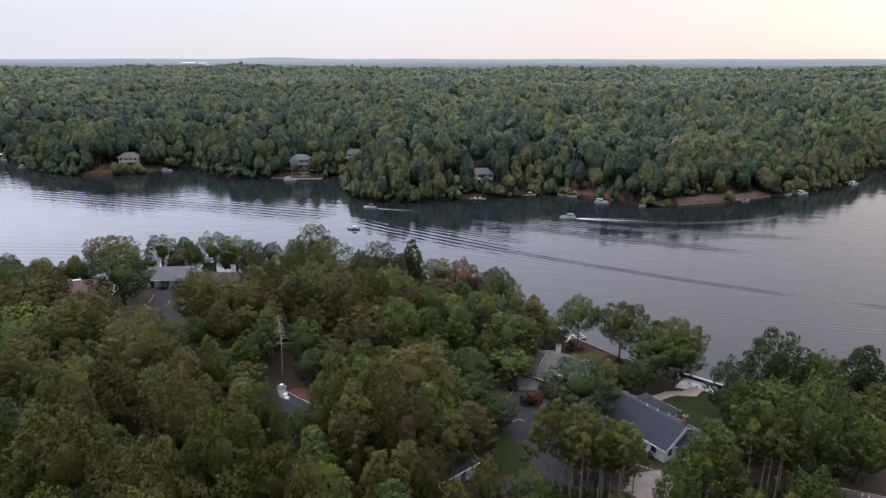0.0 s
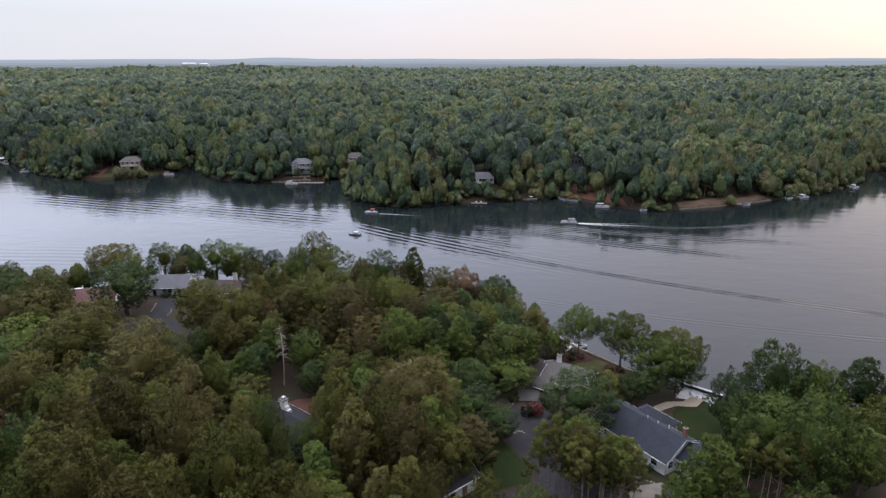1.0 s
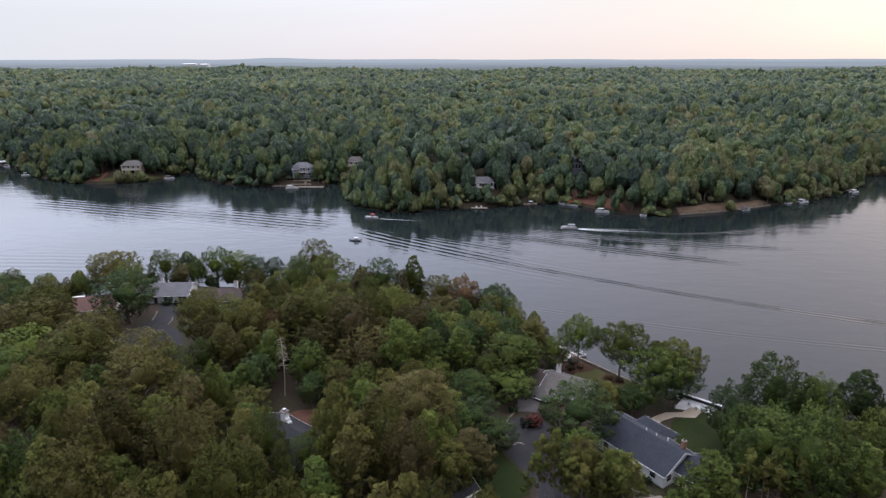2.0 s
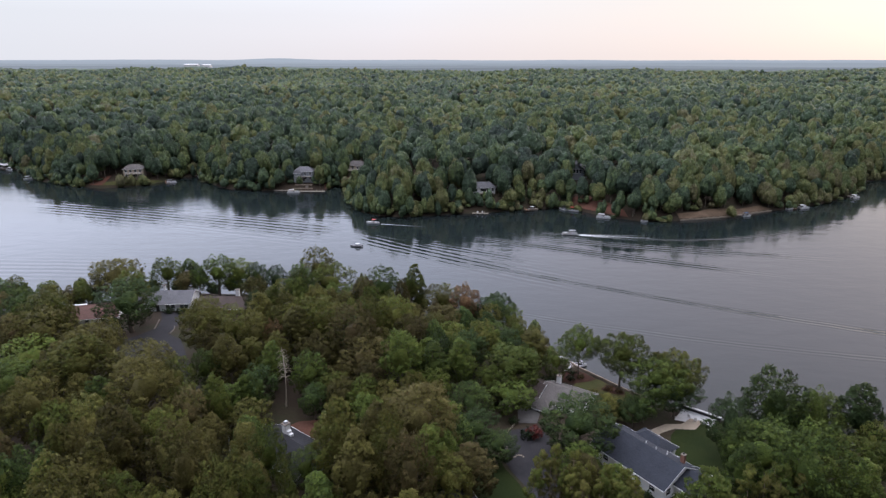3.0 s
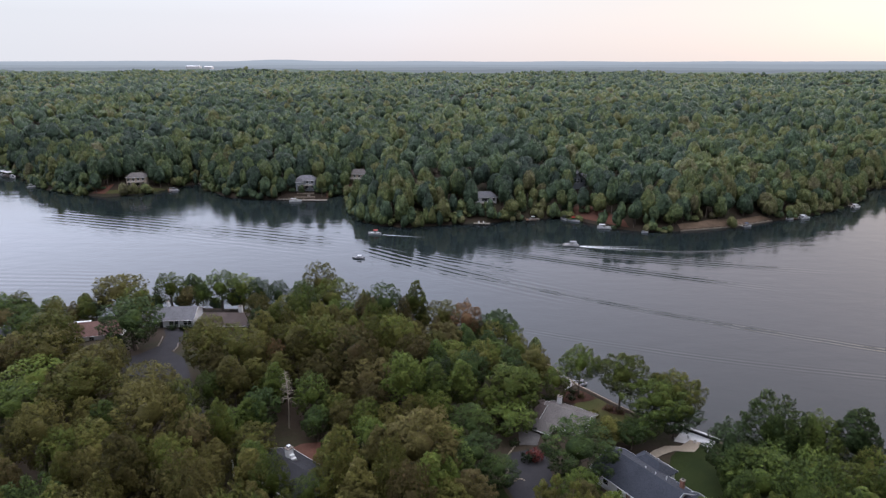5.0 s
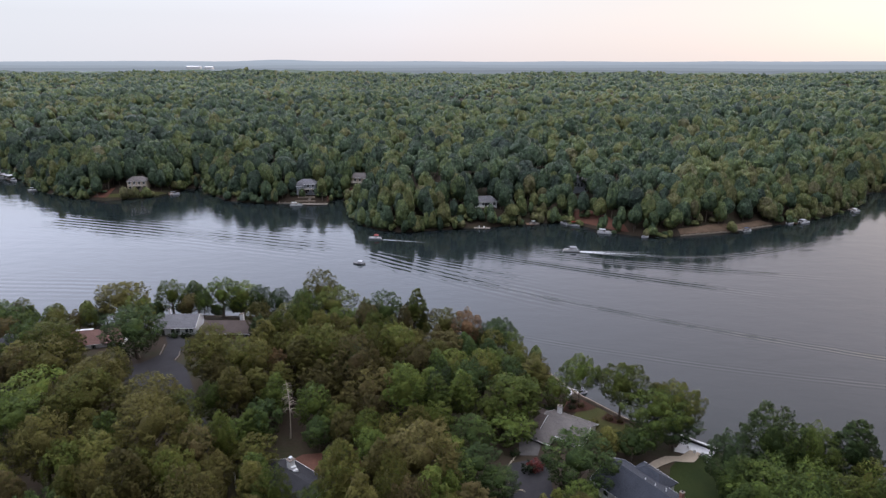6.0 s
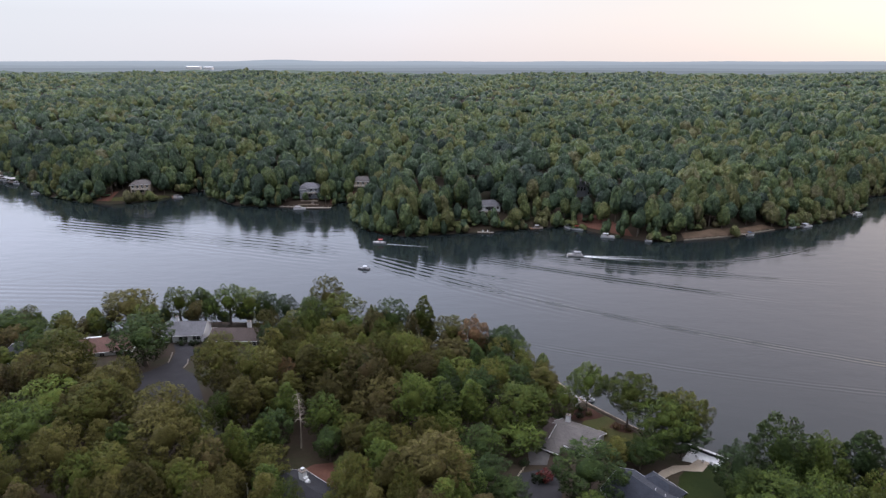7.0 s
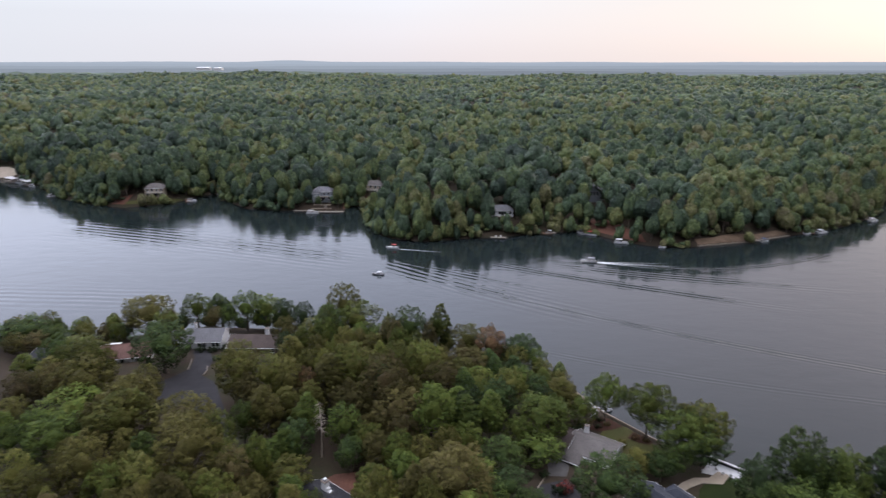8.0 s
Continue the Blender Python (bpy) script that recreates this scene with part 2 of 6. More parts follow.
DARK = grainy("dark_rubber", (0.022, 0.022, 0.025), (0.035, 0.035, 0.04), 1.0, 0.7, 8.0, 0.005)
METAL = grainy("dull_aluminium", (0.52, 0.53, 0.55), (0.44, 0.45, 0.47), 0.8, 0.4, 7.0, 0.003, 0.5, 0.8)
BRICK = grainy("brick_red", (0.30, 0.15, 0.11), (0.24, 0.12, 0.09), 1.2, 0.9, 9.0, 0.01)
RED_LEAF = grainy("red_leaves", (0.17, 0.03, 0.026), (0.10, 0.022, 0.02), 2.0, 0.7, 8.0, 0.02)
BLUE = grainy("blue_canvas", (0.05, 0.09, 0.18), (0.07, 0.11, 0.2), 1.0, 0.8, 7.0, 0.01)


def shingles(name, a, b):
    """Asphalt shingles: courses across the slope, single tabs of slightly different shade."""
    m, n = material(name)
    coord = n.add("ShaderNodeTexCoord").outputs["UV"]
    tabs = n.add("ShaderNodeTexBrick")
    n.put(tabs.inputs["Vector"], coord)
    tabs.inputs["Scale"].default_value = 1.0
    tabs.inputs["Brick Width"].default_value, tabs.inputs["Row Height"].default_value = 0.33, 0.145
    tabs.inputs["Mortar Size"].default_value = 0.008
    for socket, c in zip(("Color1", "Color2", "Mortar"), (a, b, [0.5 * v for v in a])):
        tabs.inputs[socket].default_value = (*c, 1)
    stain = n.noise(coord, 0.35, 4.0)
    colour = n.mix(n.span(stain, 0.4, 0.7, 0.0, 0.5), tabs.outputs[0], [1.25 * v for v in b])
    finish(n, colour, 0.85, 0.0, 0.3, tabs.outputs["Fac"], -0.01)
    return m


def siding(name, a, b):
    """Lapped boards across a wall, weathered in patches."""
    m, n = material(name)
    p = place_of(n)
    z = n.add("ShaderNodeSeparateXYZ")
    n.put(z.inputs[0], p)
    lap = n.math("FRACT", n.math("MULTIPLY", z.outputs[2], 5.5))
    wear = n.noise(p, 0.7, 4.0)
    colour = n.mix(n.span(wear, 0.35, 0.7), a, b)
    finish(n, colour, 0.6, 0.0, 0.35, lap, 0.02)
    return m


ROOF_BLUE = shingles("blue_grey_shingles", (0.023, 0.027, 0.038), (0.033, 0.037, 0.050))
ROOF_GREY = shingles("grey_shingles", (0.105, 0.105, 0.118), (0.138, 0.135, 0.148))
ROOF_TAUPE = shingles("taupe_shingles", (0.102, 0.092, 0.090), (0.135, 0.120, 0.117))
ROOF_RED = shingles("red_brown_shingles", (0.098, 0.052, 0.044), (0.130, 0.070, 0.059))
ROOF_BROWN = shingles("brown_shingles", (0.055, 0.041, 0.038), (0.075, 0.056, 0.051))
ROOF_DARK = shingles("charcoal_shingles", (0.018, 0.018, 0.022), (0.027, 0.027, 0.032))
WALL_WHITE = siding("white_siding", (0.66, 0.67, 0.70), (0.74, 0.74, 0.76))
WALL_GREY = siding("blue_grey_siding", (0.22, 0.24, 0.27), (0.28, 0.30, 0.33))
WALL_UMBER = siding("umber_siding", (0.11, 0.085, 0.07), (0.15, 0.12, 0.10))
WALL_TAN = siding("tan_siding", (0.40, 0.33, 0.26), (0.48, 0.41, 0.33))

m, n = material("window_glass")
finish(n, (0.02, 0.025, 0.03), 0.06, 0.0, 0.8)
GLASS = m

# forest floor: leaf litter, soil and moss, one sheet
m, n = material("forest_floor")
p = place_of(n)
broad = n.noise(p, 0.06, 4.0)
leafy = n.noise(p, 1.3, 4.0)
soil = n.ramp(broad, [(0.3, (0.026, 0.021, 0.015)), (0.5, (0.037, 0.026, 0.019)), (0.62, (0.025, 0.029, 0.013)), (0.75, (0.032, 0.024, 0.016))])
soil = n.mix(n.span(leafy, 0.35, 0.7, 0.0, 0.6), soil, (0.048, 0.035, 0.023))
finish(n, soil, 0.95, 0.0, 0.2, leafy, 0.08)
FLOOR = m

# the lake: dark clear water, breeze ripples, and long wakes left by boats
m, n = material("lake_water")
p = n.add("ShaderNodeTexCoord").outputs["Object"]
sep = n.add("ShaderNodeSeparateXYZ")
n.put(sep.inputs[0], p)
X, Y = sep.outputs[0], sep.outputs[1]


def along(origin, angle, quad):
    """Coordinates along and across a slightly bent line on the water."""
    c, s = math.cos(radians(angle)), math.sin(radians(angle))
    dx, dy = n.math("SUBTRACT", X, origin[0]), n.math("SUBTRACT", Y, origin[1])
    u = n.math("ADD", n.math("MULTIPLY", dx, c), n.math("MULTIPLY", dy, s))
    v = n.math("SUBTRACT", n.math("MULTIPLY", dy, c), n.math("MULTIPLY", dx, s))
    bend = n.math("MULTIPLY", u, n.math("ADD", quad[1], n.math("MULTIPLY", u, quad[0])))
    return u, n.math("SUBTRACT", v, bend)


def bell(v, width):
    q = n.math("DIVIDE", v, width)
    return n.math("EXPONENT", n.math("MULTIPLY", n.math("MULTIPLY", q, q), -1.0))


def wake(origin, angle, quad, start, end, wave, width, high, fade=15.0):
    u, v = along(origin, angle, quad)
    wobble = n.math("MULTIPLY", n.math("SUBTRACT", n.noise(p, 0.05, 2.0), 0.5), 1.6)
    crest = n.math("SINE", n.math("MULTIPLY", n.math("ADD", v, wobble), 6.2832 / wave))
    body = n.math("MULTIPLY", crest, bell(v, width))
    reach = n.math("MULTIPLY", n.span(u, start, start + fade), n.span(u, end - fade, end, 1.0, 0.0))
    patchy = n.span(n.noise(p, 0.035, 2.0), 0.35, 0.6, 0.65, 1.0)
    return n.math("MULTIPLY", n.math("MULTIPLY", body, reach), n.math("MULTIPLY", patchy, high))


stretch = n.add("ShaderNodeMapping")
stretch.inputs["Scale"].default_value = (0.55, 1.0, 1.0)
n.put(stretch.inputs["Vector"], p)
gust = n.span(n.noise(p, 0.011, 3.0), 0.35, 0.65, 0.35, 1.0)
water_z = n.math("MULTIPLY", n.math("SUBTRACT", n.noise(stretch.outputs[0], 0.9, 3.0), 0.5), n.math("MULTIPLY", gust, 0.055))
water_z = n.math("ADD", water_z, n.math("MULTIPLY", n.noise(stretch.outputs[0], 0.16, 2.0), 0.10))
for row in (((-39.7, 261.0), -31.98, (0.00073, -0.1225), 0, 110, 3.6, 7.0, 0.055),
            ((-39.7, 261.0), -31.98, (0.00073, -0.1225), 60, 360, 2.1, 2.3, 0.055, 40.0),
            ((-39.7, 267.0), -28.0, (0.0003, -0.05), 10, 90, 3.0, 4.0, 0.03),
            ((27.5, 173.3), -18.36, (0.00099, -0.0695), -20, 210, 1.9, 2.0, 0.038, 25.0),
            ((-222.1, 318.6), -18.78, (-0.00015, 0.045), 5, 185, 4.2, 13.0, 0.055),
            ((-170.0, 216.5), -2.0, (0.0, 0.0), -120, 60, 4.0, 10.0, 0.04),
            ((12.3, 259.7), -23.03, (0.00061, -0.1013), -12, 125, 2.7, 3.6, 0.06, 42.0),
            ((30.0, 262.0), -16.0, (0.0006, -0.06), 0, 135, 2.9, 4.2, 0.05, 42.0),
            ((57.4, 263.6), 6.17, (0.00457, -0.489), 6, 120, 2.4, 1.8, 0.05, 34.0)):
    water_z = n.math("ADD", water_z, wake(*row))


def foam(origin, angle, quad, length, width):
    u, v = along(origin, angle, quad)
    trail = n.math("MULTIPLY", bell(v, width), n.math("MULTIPLY", n.span(u, 0, 1.5), n.span(u, 3, length, 1.0, 0.0)))
    return n.math("MULTIPLY", trail, n.span(n.noise(p, 1.1, 4.0), 0.36, 0.55))


froth = n.math("ADD", n.math("ADD", foam((57.8, 263.6), -12.0, (0.0015, 0.0), 36, 0.9), n.math("MULTIPLY", n.math("ADD", foam((58.4, 263.8), -4.0, (0.001, 0.0), 34, 0.55), foam((58.4, 263.4), -21.0, (0.002, 0.0), 30, 0.55)), 0.6)), foam((-31.6, 281.4), -12.0, (0.0, 0.0), 24, 0.5), clamp=True)
finish(n, n.mix(froth, (0.012, 0.017, 0.018), (0.62, 0.64, 0.66)), n.math("ADD", 0.05, n.math("MULTIPLY", froth, 0.6)), 0.0, 0.5, water_z, 1.0)
for node in m.node_tree.nodes:
    if node.type == "BSDF_PRINCIPLED":
        node.inputs["IOR"].default_value = 1.33
WATER = m

# ridges glow by themselves: painted haze, paler for each row farther off
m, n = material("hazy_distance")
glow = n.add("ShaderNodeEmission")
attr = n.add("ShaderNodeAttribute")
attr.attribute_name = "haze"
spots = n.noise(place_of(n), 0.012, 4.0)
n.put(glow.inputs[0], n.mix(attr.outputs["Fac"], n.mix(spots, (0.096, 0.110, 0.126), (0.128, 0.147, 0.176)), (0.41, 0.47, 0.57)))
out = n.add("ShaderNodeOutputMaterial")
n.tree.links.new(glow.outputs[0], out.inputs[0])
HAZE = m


# ---------------------------------------------------------------- mesh helpers
def mesh_of(name, verts, faces, mat=None, flat=True):
    data = bpy.data.meshes.new(name)
    data.from_pydata(verts, [], faces)
    if mat:
        data.materials.append(mat)
    if not flat:
        data.shade_smooth()
    return data


def thing(name, x, y, z, turn=0.0, label="", category="", group="", kind=""):
    ob = new(name)
    ob.empty_display_size = 0.5
    ob.matrix_basis = pose(x, y, z, 0, 0, turn)
    return tagged(ob, label, category, group, kind)


def part(name, bm, mat, parent, label=""):
    """Links a bmesh as one mesh object under a thing or under a part."""
    data = bpy.data.meshes.new(name)
    bm.to_mesh(data)
    bm.free()
    data.materials.append(mat)
    ob = new(name, data)
    ob.parent = parent
    return tagged(ob, label)


def box(bm, x0, x1, y0, y1, z0, z1, bevel=0.0):
    made = bmesh.ops.create_cube(bm, size=1.0)["verts"]
    for v in made:
        v.co = ((x0 + x1) / 2 + v.co.x * (x1 - x0), (y0 + y1) / 2 + v.co.y * (y1 - y0), (z0 + z1) / 2 + v.co.z * (z1 - z0))
    if bevel:
        edges = list({e for v in made for e in v.link_edges})
        bmesh.ops.bevel(bm, geom=edges, offset=bevel, segments=1, affect="EDGES", profile=0.5)
    return bm


def boxed(*args, **kw):
    return box(bmesh.new(), *args, **kw)


def tube(bm, points, radii, sides=6):
    """A round bar through points, with a radius at each."""
    rings = []
    for i, (p, r) in enumerate(zip(points, radii)):
        p = Vector(p)
        ahead = (Vector(points[min(i + 1, len(points) - 1)]) - Vector(points[max(i - 1, 0)])).normalized()
        side = ahead.cross(Vector((0.31, 0.95, 0.05))).normalized()
        over = side.cross(ahead)
        rings.append([bm.verts.new(p + (side * math.cos(a) + over * math.sin(a)) * r) for a in (2 * math.pi * k / sides for k in range(sides))])
    for a, b in zip(rings, rings[1:]):
        for k in range(sides):
            bm.faces.new((a[k], a[(k + 1) % sides], b[(k + 1) % sides], b[k]))
    bm.faces.new(rings[0][::-1])
    bm.faces.new(rings[-1])
    return bm


# ---------------------------------------------------------------- ground, water, distance
def axis(*spans):
    values = []
    for start, end, step in spans:
        values.extend(np.arange(start, end, step))
    return np.array(values + [spans[-1][1]], float)


gx = axis((-5200, -1600, 300), (-1600, -420, 40), (-420, -230, 6), (-230, 220, 2.5), (220, 420, 6), (420, 1600, 40), (1600, 5200, 300))
gy = axis((-1500, -100, 200), (-100, 40, 10), (40, 200, 2.5), (200, 286, 8), (286, 420, 2.5), (420, 520, 8), (520, 2000, 35), (2000, 4950, 150))
XX, YY = np.meshgrid(gx, gy)
ZZ = ground_z(XX, YY)
nx, ny = len(gx), len(gy)
idx = np.arange(nx * ny).reshape(ny, nx)
quads = np.stack((idx[:-1, :-1], idx[:-1, 1:], idx[1:, 1:], idx[1:, :-1]), -1).reshape(-1, 4)


def array_mesh(name, verts, faces, mat, attributes=(), smooth_faces=False):
    """A mesh from whole arrays: verts n x 3, faces m x k, and point attributes."""
    data = bpy.data.meshes.new(name)
    m_faces, k = faces.shape
    data.vertices.add(len(verts))
    data.vertices.foreach_set("co", np.ascontiguousarray(verts, np.float32).ravel())
    data.loops.add(m_faces * k)
    data.loops.foreach_set("vertex_index", np.ascontiguousarray(faces, np.int32).ravel())
    data.polygons.add(m_faces)
    data.polygons.foreach_set("loop_start", np.arange(0, m_faces * k, k, dtype=np.int32))
    data.update(calc_edges=True)
    for label, values in attributes:
        values = np.ascontiguousarray(values, np.float32)
        if values.ndim == 2:
            data.attributes.new(label, "FLOAT_VECTOR", "POINT").data.foreach_set("vector", values.ravel())
        else:
            data.attributes.new(label, "FLOAT", "POINT").data.foreach_set("value", values)
    data.materials.append(mat)
    if smooth_faces:
        data.shade_smooth()
    return data


ground = new("ground", array_mesh("ground", np.stack((XX, YY, ZZ), -1).reshape(-1, 3), quads, FLOOR, smooth_faces=True))
tagged(ground, "brown leaf-littered forest ground of low hills around the lake", "ground", kind="structure")

water = new("water", mesh_of("water", [(-900, -200, 0), (800, -200, 0), (800, 560, 0), (-900, 560, 0)], [(0, 1, 2, 3)], WATER))
tagged(water, "calm grey lake water with long boat wakes", "water", kind="structure")


def ridge_line(y, seed, low, high, haze, step=45):
    rng = np.random.default_rng(seed)
    xs = np.arange(-4600, 4601, step, dtype=float)
    swell = sum(a * np.sin(xs / s + rng.uniform(0, 6.3)) for a, s in ((0.5, 900), (0.3, 380), (0.2, 170)))
    top = low + (high - low) * (0.5 + 0.5 * swell) + rng.normal(0, 0.5, len(xs))
    if y > 4700:
        top = top + 11 * np.exp(-((xs + 1290) / 240) ** 2) + 5 * np.exp(-((xs - 950) / 420) ** 2)
    verts = np.concatenate((np.stack((xs, np.full_like(xs, y), np.full_like(xs, -20.0)), -1), np.stack((xs, np.full_like(xs, y) + 60, top), -1)))
    k = len(xs)
    faces = np.stack((np.arange(k - 1), np.arange(1, k), np.arange(k + 1, 2 * k), np.arange(k, 2 * k - 1)), -1)
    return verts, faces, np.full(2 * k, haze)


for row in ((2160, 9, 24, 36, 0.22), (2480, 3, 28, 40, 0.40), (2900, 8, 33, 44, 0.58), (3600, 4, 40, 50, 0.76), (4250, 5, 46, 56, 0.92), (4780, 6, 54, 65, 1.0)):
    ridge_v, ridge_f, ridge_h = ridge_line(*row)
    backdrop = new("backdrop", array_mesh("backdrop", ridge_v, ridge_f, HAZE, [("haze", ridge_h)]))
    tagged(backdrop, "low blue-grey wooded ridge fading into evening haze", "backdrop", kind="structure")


def patch(name, outline, mat, label, category, lift=0.10, fine=2.0):
    """A surface laid on the ground inside an outline."""
    bm = bmesh.new()
    face = bm.faces.new([bm.verts.new((x, y, 0)) for x, y in outline])
    bmesh.ops.triangulate(bm, faces=[face])
    for _ in range(6):
        long_edges = [e for e in bm.edges if e.calc_length() > fine]
        if not long_edges:
            break
        bmesh.ops.subdivide_edges(bm, edges=long_edges, cuts=1, use_grid_fill=False)
        bmesh.ops.triangulate(bm, faces=[f for f in bm.faces if len(f.verts) > 3])
    for v in bm.verts:
        v.co.z = gz(v.co.x, v.co.y) + lift
    bmesh.ops.recalc_face_normals(bm, faces=bm.faces)
    if sum(f.normal.z for f in bm.faces) < 0:
        bmesh.ops.reverse_faces(bm, faces=bm.faces)
    data = bpy.data.meshes.new(name)
    bm.to_mesh(data)
    bm.free()
    data.materials.append(mat)
    return tagged(new(name, data), label, category, kind="structure")


def band(points, width):
    """The outline of a road along points."""
    left, right = [], []
    for i, (x, y) in enumerate(points):
        a, b = points[max(i - 1, 0)], points[min(i + 1, len(points) - 1)]
        d = Vector((b[0] - a[0], b[1] - a[1])).normalized()
        left.append((x - d.y * width / 2, y + d.x * width / 2))
        right.append((x + d.y * width / 2, y - d.x * width / 2))
    return left + right[::-1]


def kerb(points, parent_name, width=0.25, high=0.14):
    bm = bmesh.new()
    for a, b in zip(points, points[1:]):
        va, vb = Vector((*a, gz(*a) + 0.1)), Vector((*b, gz(*b) + 0.1))
        side = (vb - va).cross(Vector((0, 0, 1))).normalized() * width / 2
        up_z = Vector((0, 0, high))
        low = [bm.verts.new(p - Vector((0, 0, 0.15))) for p in (va - side, va + side, vb + side, vb - side)]
        top = [bm.verts.new(p + up_z) for p in (va - side, va + side, vb + side, vb - side)]
        bm.faces.new(top)
        for k in range(4):
            bm.faces.new((low[k], low[(k + 1) % 4], top[(k + 1) % 4], top[k]))
    bmesh.ops.recalc_face_normals(bm, faces=bm.faces)
    data = bpy.data.meshes.new(parent_name)
    bm.to_mesh(data)
    bm.free()
    data.materials.append(CONCRETE)
    return tagged(new(parent_name, data), "pale concrete kerb beside the asphalt drive", "kerb", kind="structure")


patch("road", [(-82.5, 143), (-79.5, 145.6), (-76.5, 151.5), (-78, 158), (-81, 163.5), (-76, 163.8), (-72.3, 157), (-71.6, 151), (-72, 147.6), (-67, 144),
               (-63, 137), (-57, 126), (-50, 115), (-46, 108), (-50, 106), (-55, 113), (-62, 124), (-68, 132), (-76, 133.5), (-82, 137)],
      ASPHALT, "grey asphalt cul-de-sac with a drive to the shore house", "road")
kerb([(-76.8, 150.5), (-77.6, 154), (-78.6, 157.5)], "kerb")
kerb([(-71.4, 147.5), (-71.5, 150.5), (-72.4, 153)], "kerb")
patch("driveway", [(12.4, 109), (18.5, 111.5), (21, 108), (20.5, 101), (20, 95), (20.5, 90), (23, 86.5), (30, 84.5), (30, 81), (20, 82), (12, 80.3), (6, 78),
                   (5, 79.8), (10, 82.6), (15, 85.2), (15.8, 88), (14.4, 92), (12.3, 96), (11.3, 99)], ASPHALT, "dark asphalt driveway curving past the lawn", "driveway")
patch("driveway", [(28, 81.5), (31, 85.8), (36, 87), (38.5, 83), (37, 78), (33, 77.2)], CONCRETE, "pale worn concrete apron before the white house", "driveway")
patch("lawn", [(41, 92), (43.5, 104), (46, 110), (50, 114.5), (56, 119), (64, 108), (62, 96), (52, 88)], LAWN, "dark green mown lawn behind the house", "lawn", 0.08)
patch("lawn", [(5, 81), (9.5, 84), (14.2, 86.2), (14.8, 88.5), (13.4, 92.5), (11.3, 96.5), (10.2, 100), (6, 98), (3, 90)], LAWN, "shaded green lawn strip beside the driveway", "lawn", 0.08)
patch("lawn", [(28, 126), (33, 135), (37.3, 133.4), (41, 127.6), (44, 123), (40, 114), (33, 116), (30, 121)], DRY_LAWN, "olive mown lawn at the water's edge", "lawn", 0.08)
patch("path", [(41.2, 108.2), (44.5, 110.6), (47.5, 112.2), (49.6, 112.0), (51.6, 112.0), (54.6, 115.4), (52.4, 116.6), (49.6, 114.2), (46.2, 114.0), (43.2, 112.2), (40.6, 109.8)],
      SAND, "pale sandy path curving down to the dock", "path", 0.13, 1.2)
patch("patio", [(15.4, 112.4), (19.2, 112.6), (20.4, 116.4), (18.6, 119.4), (15.8, 118.4)], PAVING, "grey paved entry patio in shade", "patio", 0.14, 1.5)
patch("flower_bed", [(27.8, 131.4), (30.2, 130.8), (34.2, 132.2), (36.4, 133.6), (34.0, 136.8), (30.8, 138.4), (28.6, 135.4)], MULCH, "dark red mulch bed round a shore tree", "flower bed", 0.13, 1.5)
patch("flower_bed", [(36.2, 128.6), (38.2, 126.8), (40.8, 126.2), (41.8, 127.6), (40.2, 129.8), (38.2, 131.2)], MULCH, "dark red mulch bed under two trees", "flower bed", 0.13, 1.5)
patch("lawn", [(-208, 364), (-207, 367.5), (-196, 372.5), (-186, 377.5), (-177, 384.5), (-177.5, 381), (-183, 372.8), (-193, 368.5)], DRY_LAWN, "dry mown lawn running down to the far shore", "lawn", 0.12)
patch("bank", [(-216, 367), (-214, 374), (-206, 376), (-206, 364.5)], RED_SOIL, "bare red earth beside the far lawn", "bank", 0.12)
patch("bank", [(64, 311.5), (66, 320), (73, 322), (81, 309), (87, 298), (88, 291.5), (82, 294.6), (69, 308.6)], RED_SOIL, "steep bare red clay bank under trees", "bank", 0.14)
patch("bank", [(112, 289.3), (111.5, 293), (122, 296.2), (131, 300), (146, 303.6), (160, 310.6), (166, 309.6), (138, 296.3)], TAN_SOIL, "bare tan earth slope above a low sea wall", "bank", 0.14)
patch("bank", [(-72, 359.5), (-75, 374), (-64, 384), (-56, 376), (-60, 370), (-68, 371.5)], RED_SOIL, "bare red earth bank below the tan house", "bank", 0.14)
patch("beach", [(-338, 449.5), (-332, 458), (-352, 470), (-400, 474), (-400, 467)], SAND, "pale sandy beach beside the marina", "beach", 0.12)
patch("yard", [(-34, 103), (-29, 109), (-18, 112), (-16, 104), (-24, 98)], RED_SOIL, "bare reddish earth yard behind the dark house", "yard", 0.1)

# ---------------------------------------------------------------- trees
def unit(v):
    return v / np.maximum(np.linalg.norm(v, axis=-1, keepdims=True), 1e-6)


def leaf_sprays(rng, spots, ways, size, flat=0.6):
    """One pointed spray of leaves at each spot: most lie on the crown like scales, the rest grow outwards and up."""
    k = len(spots)
    face = unit(ways + rng.normal(size=(k, 3)) * 0.38 + np.array([0, 0, 0.2]))
    lying = unit(np.cross(face, rng.normal(size=(k, 3))))
    upright = unit(ways * 0.8 + rng.normal(size=(k, 3)) * 0.55 + np.array([0, 0, 0.45]))
    lies = rng.random((k, 1)) < flat
    grow = np.where(lies, lying, upright)
    side = np.where(lies, np.cross(face, lying), unit(np.cross(upright, rng.normal(size=(k, 3)))))
    s = size * rng.uniform(0.6, 1.4, (k, 1))
    corners = np.stack((spots - side * s * 0.46 - grow * s * 0.55, spots + side * s * 0.46 - grow * s * 0.55, spots + grow * s * 1.15), 1)
    return corners.reshape(-1, 3)


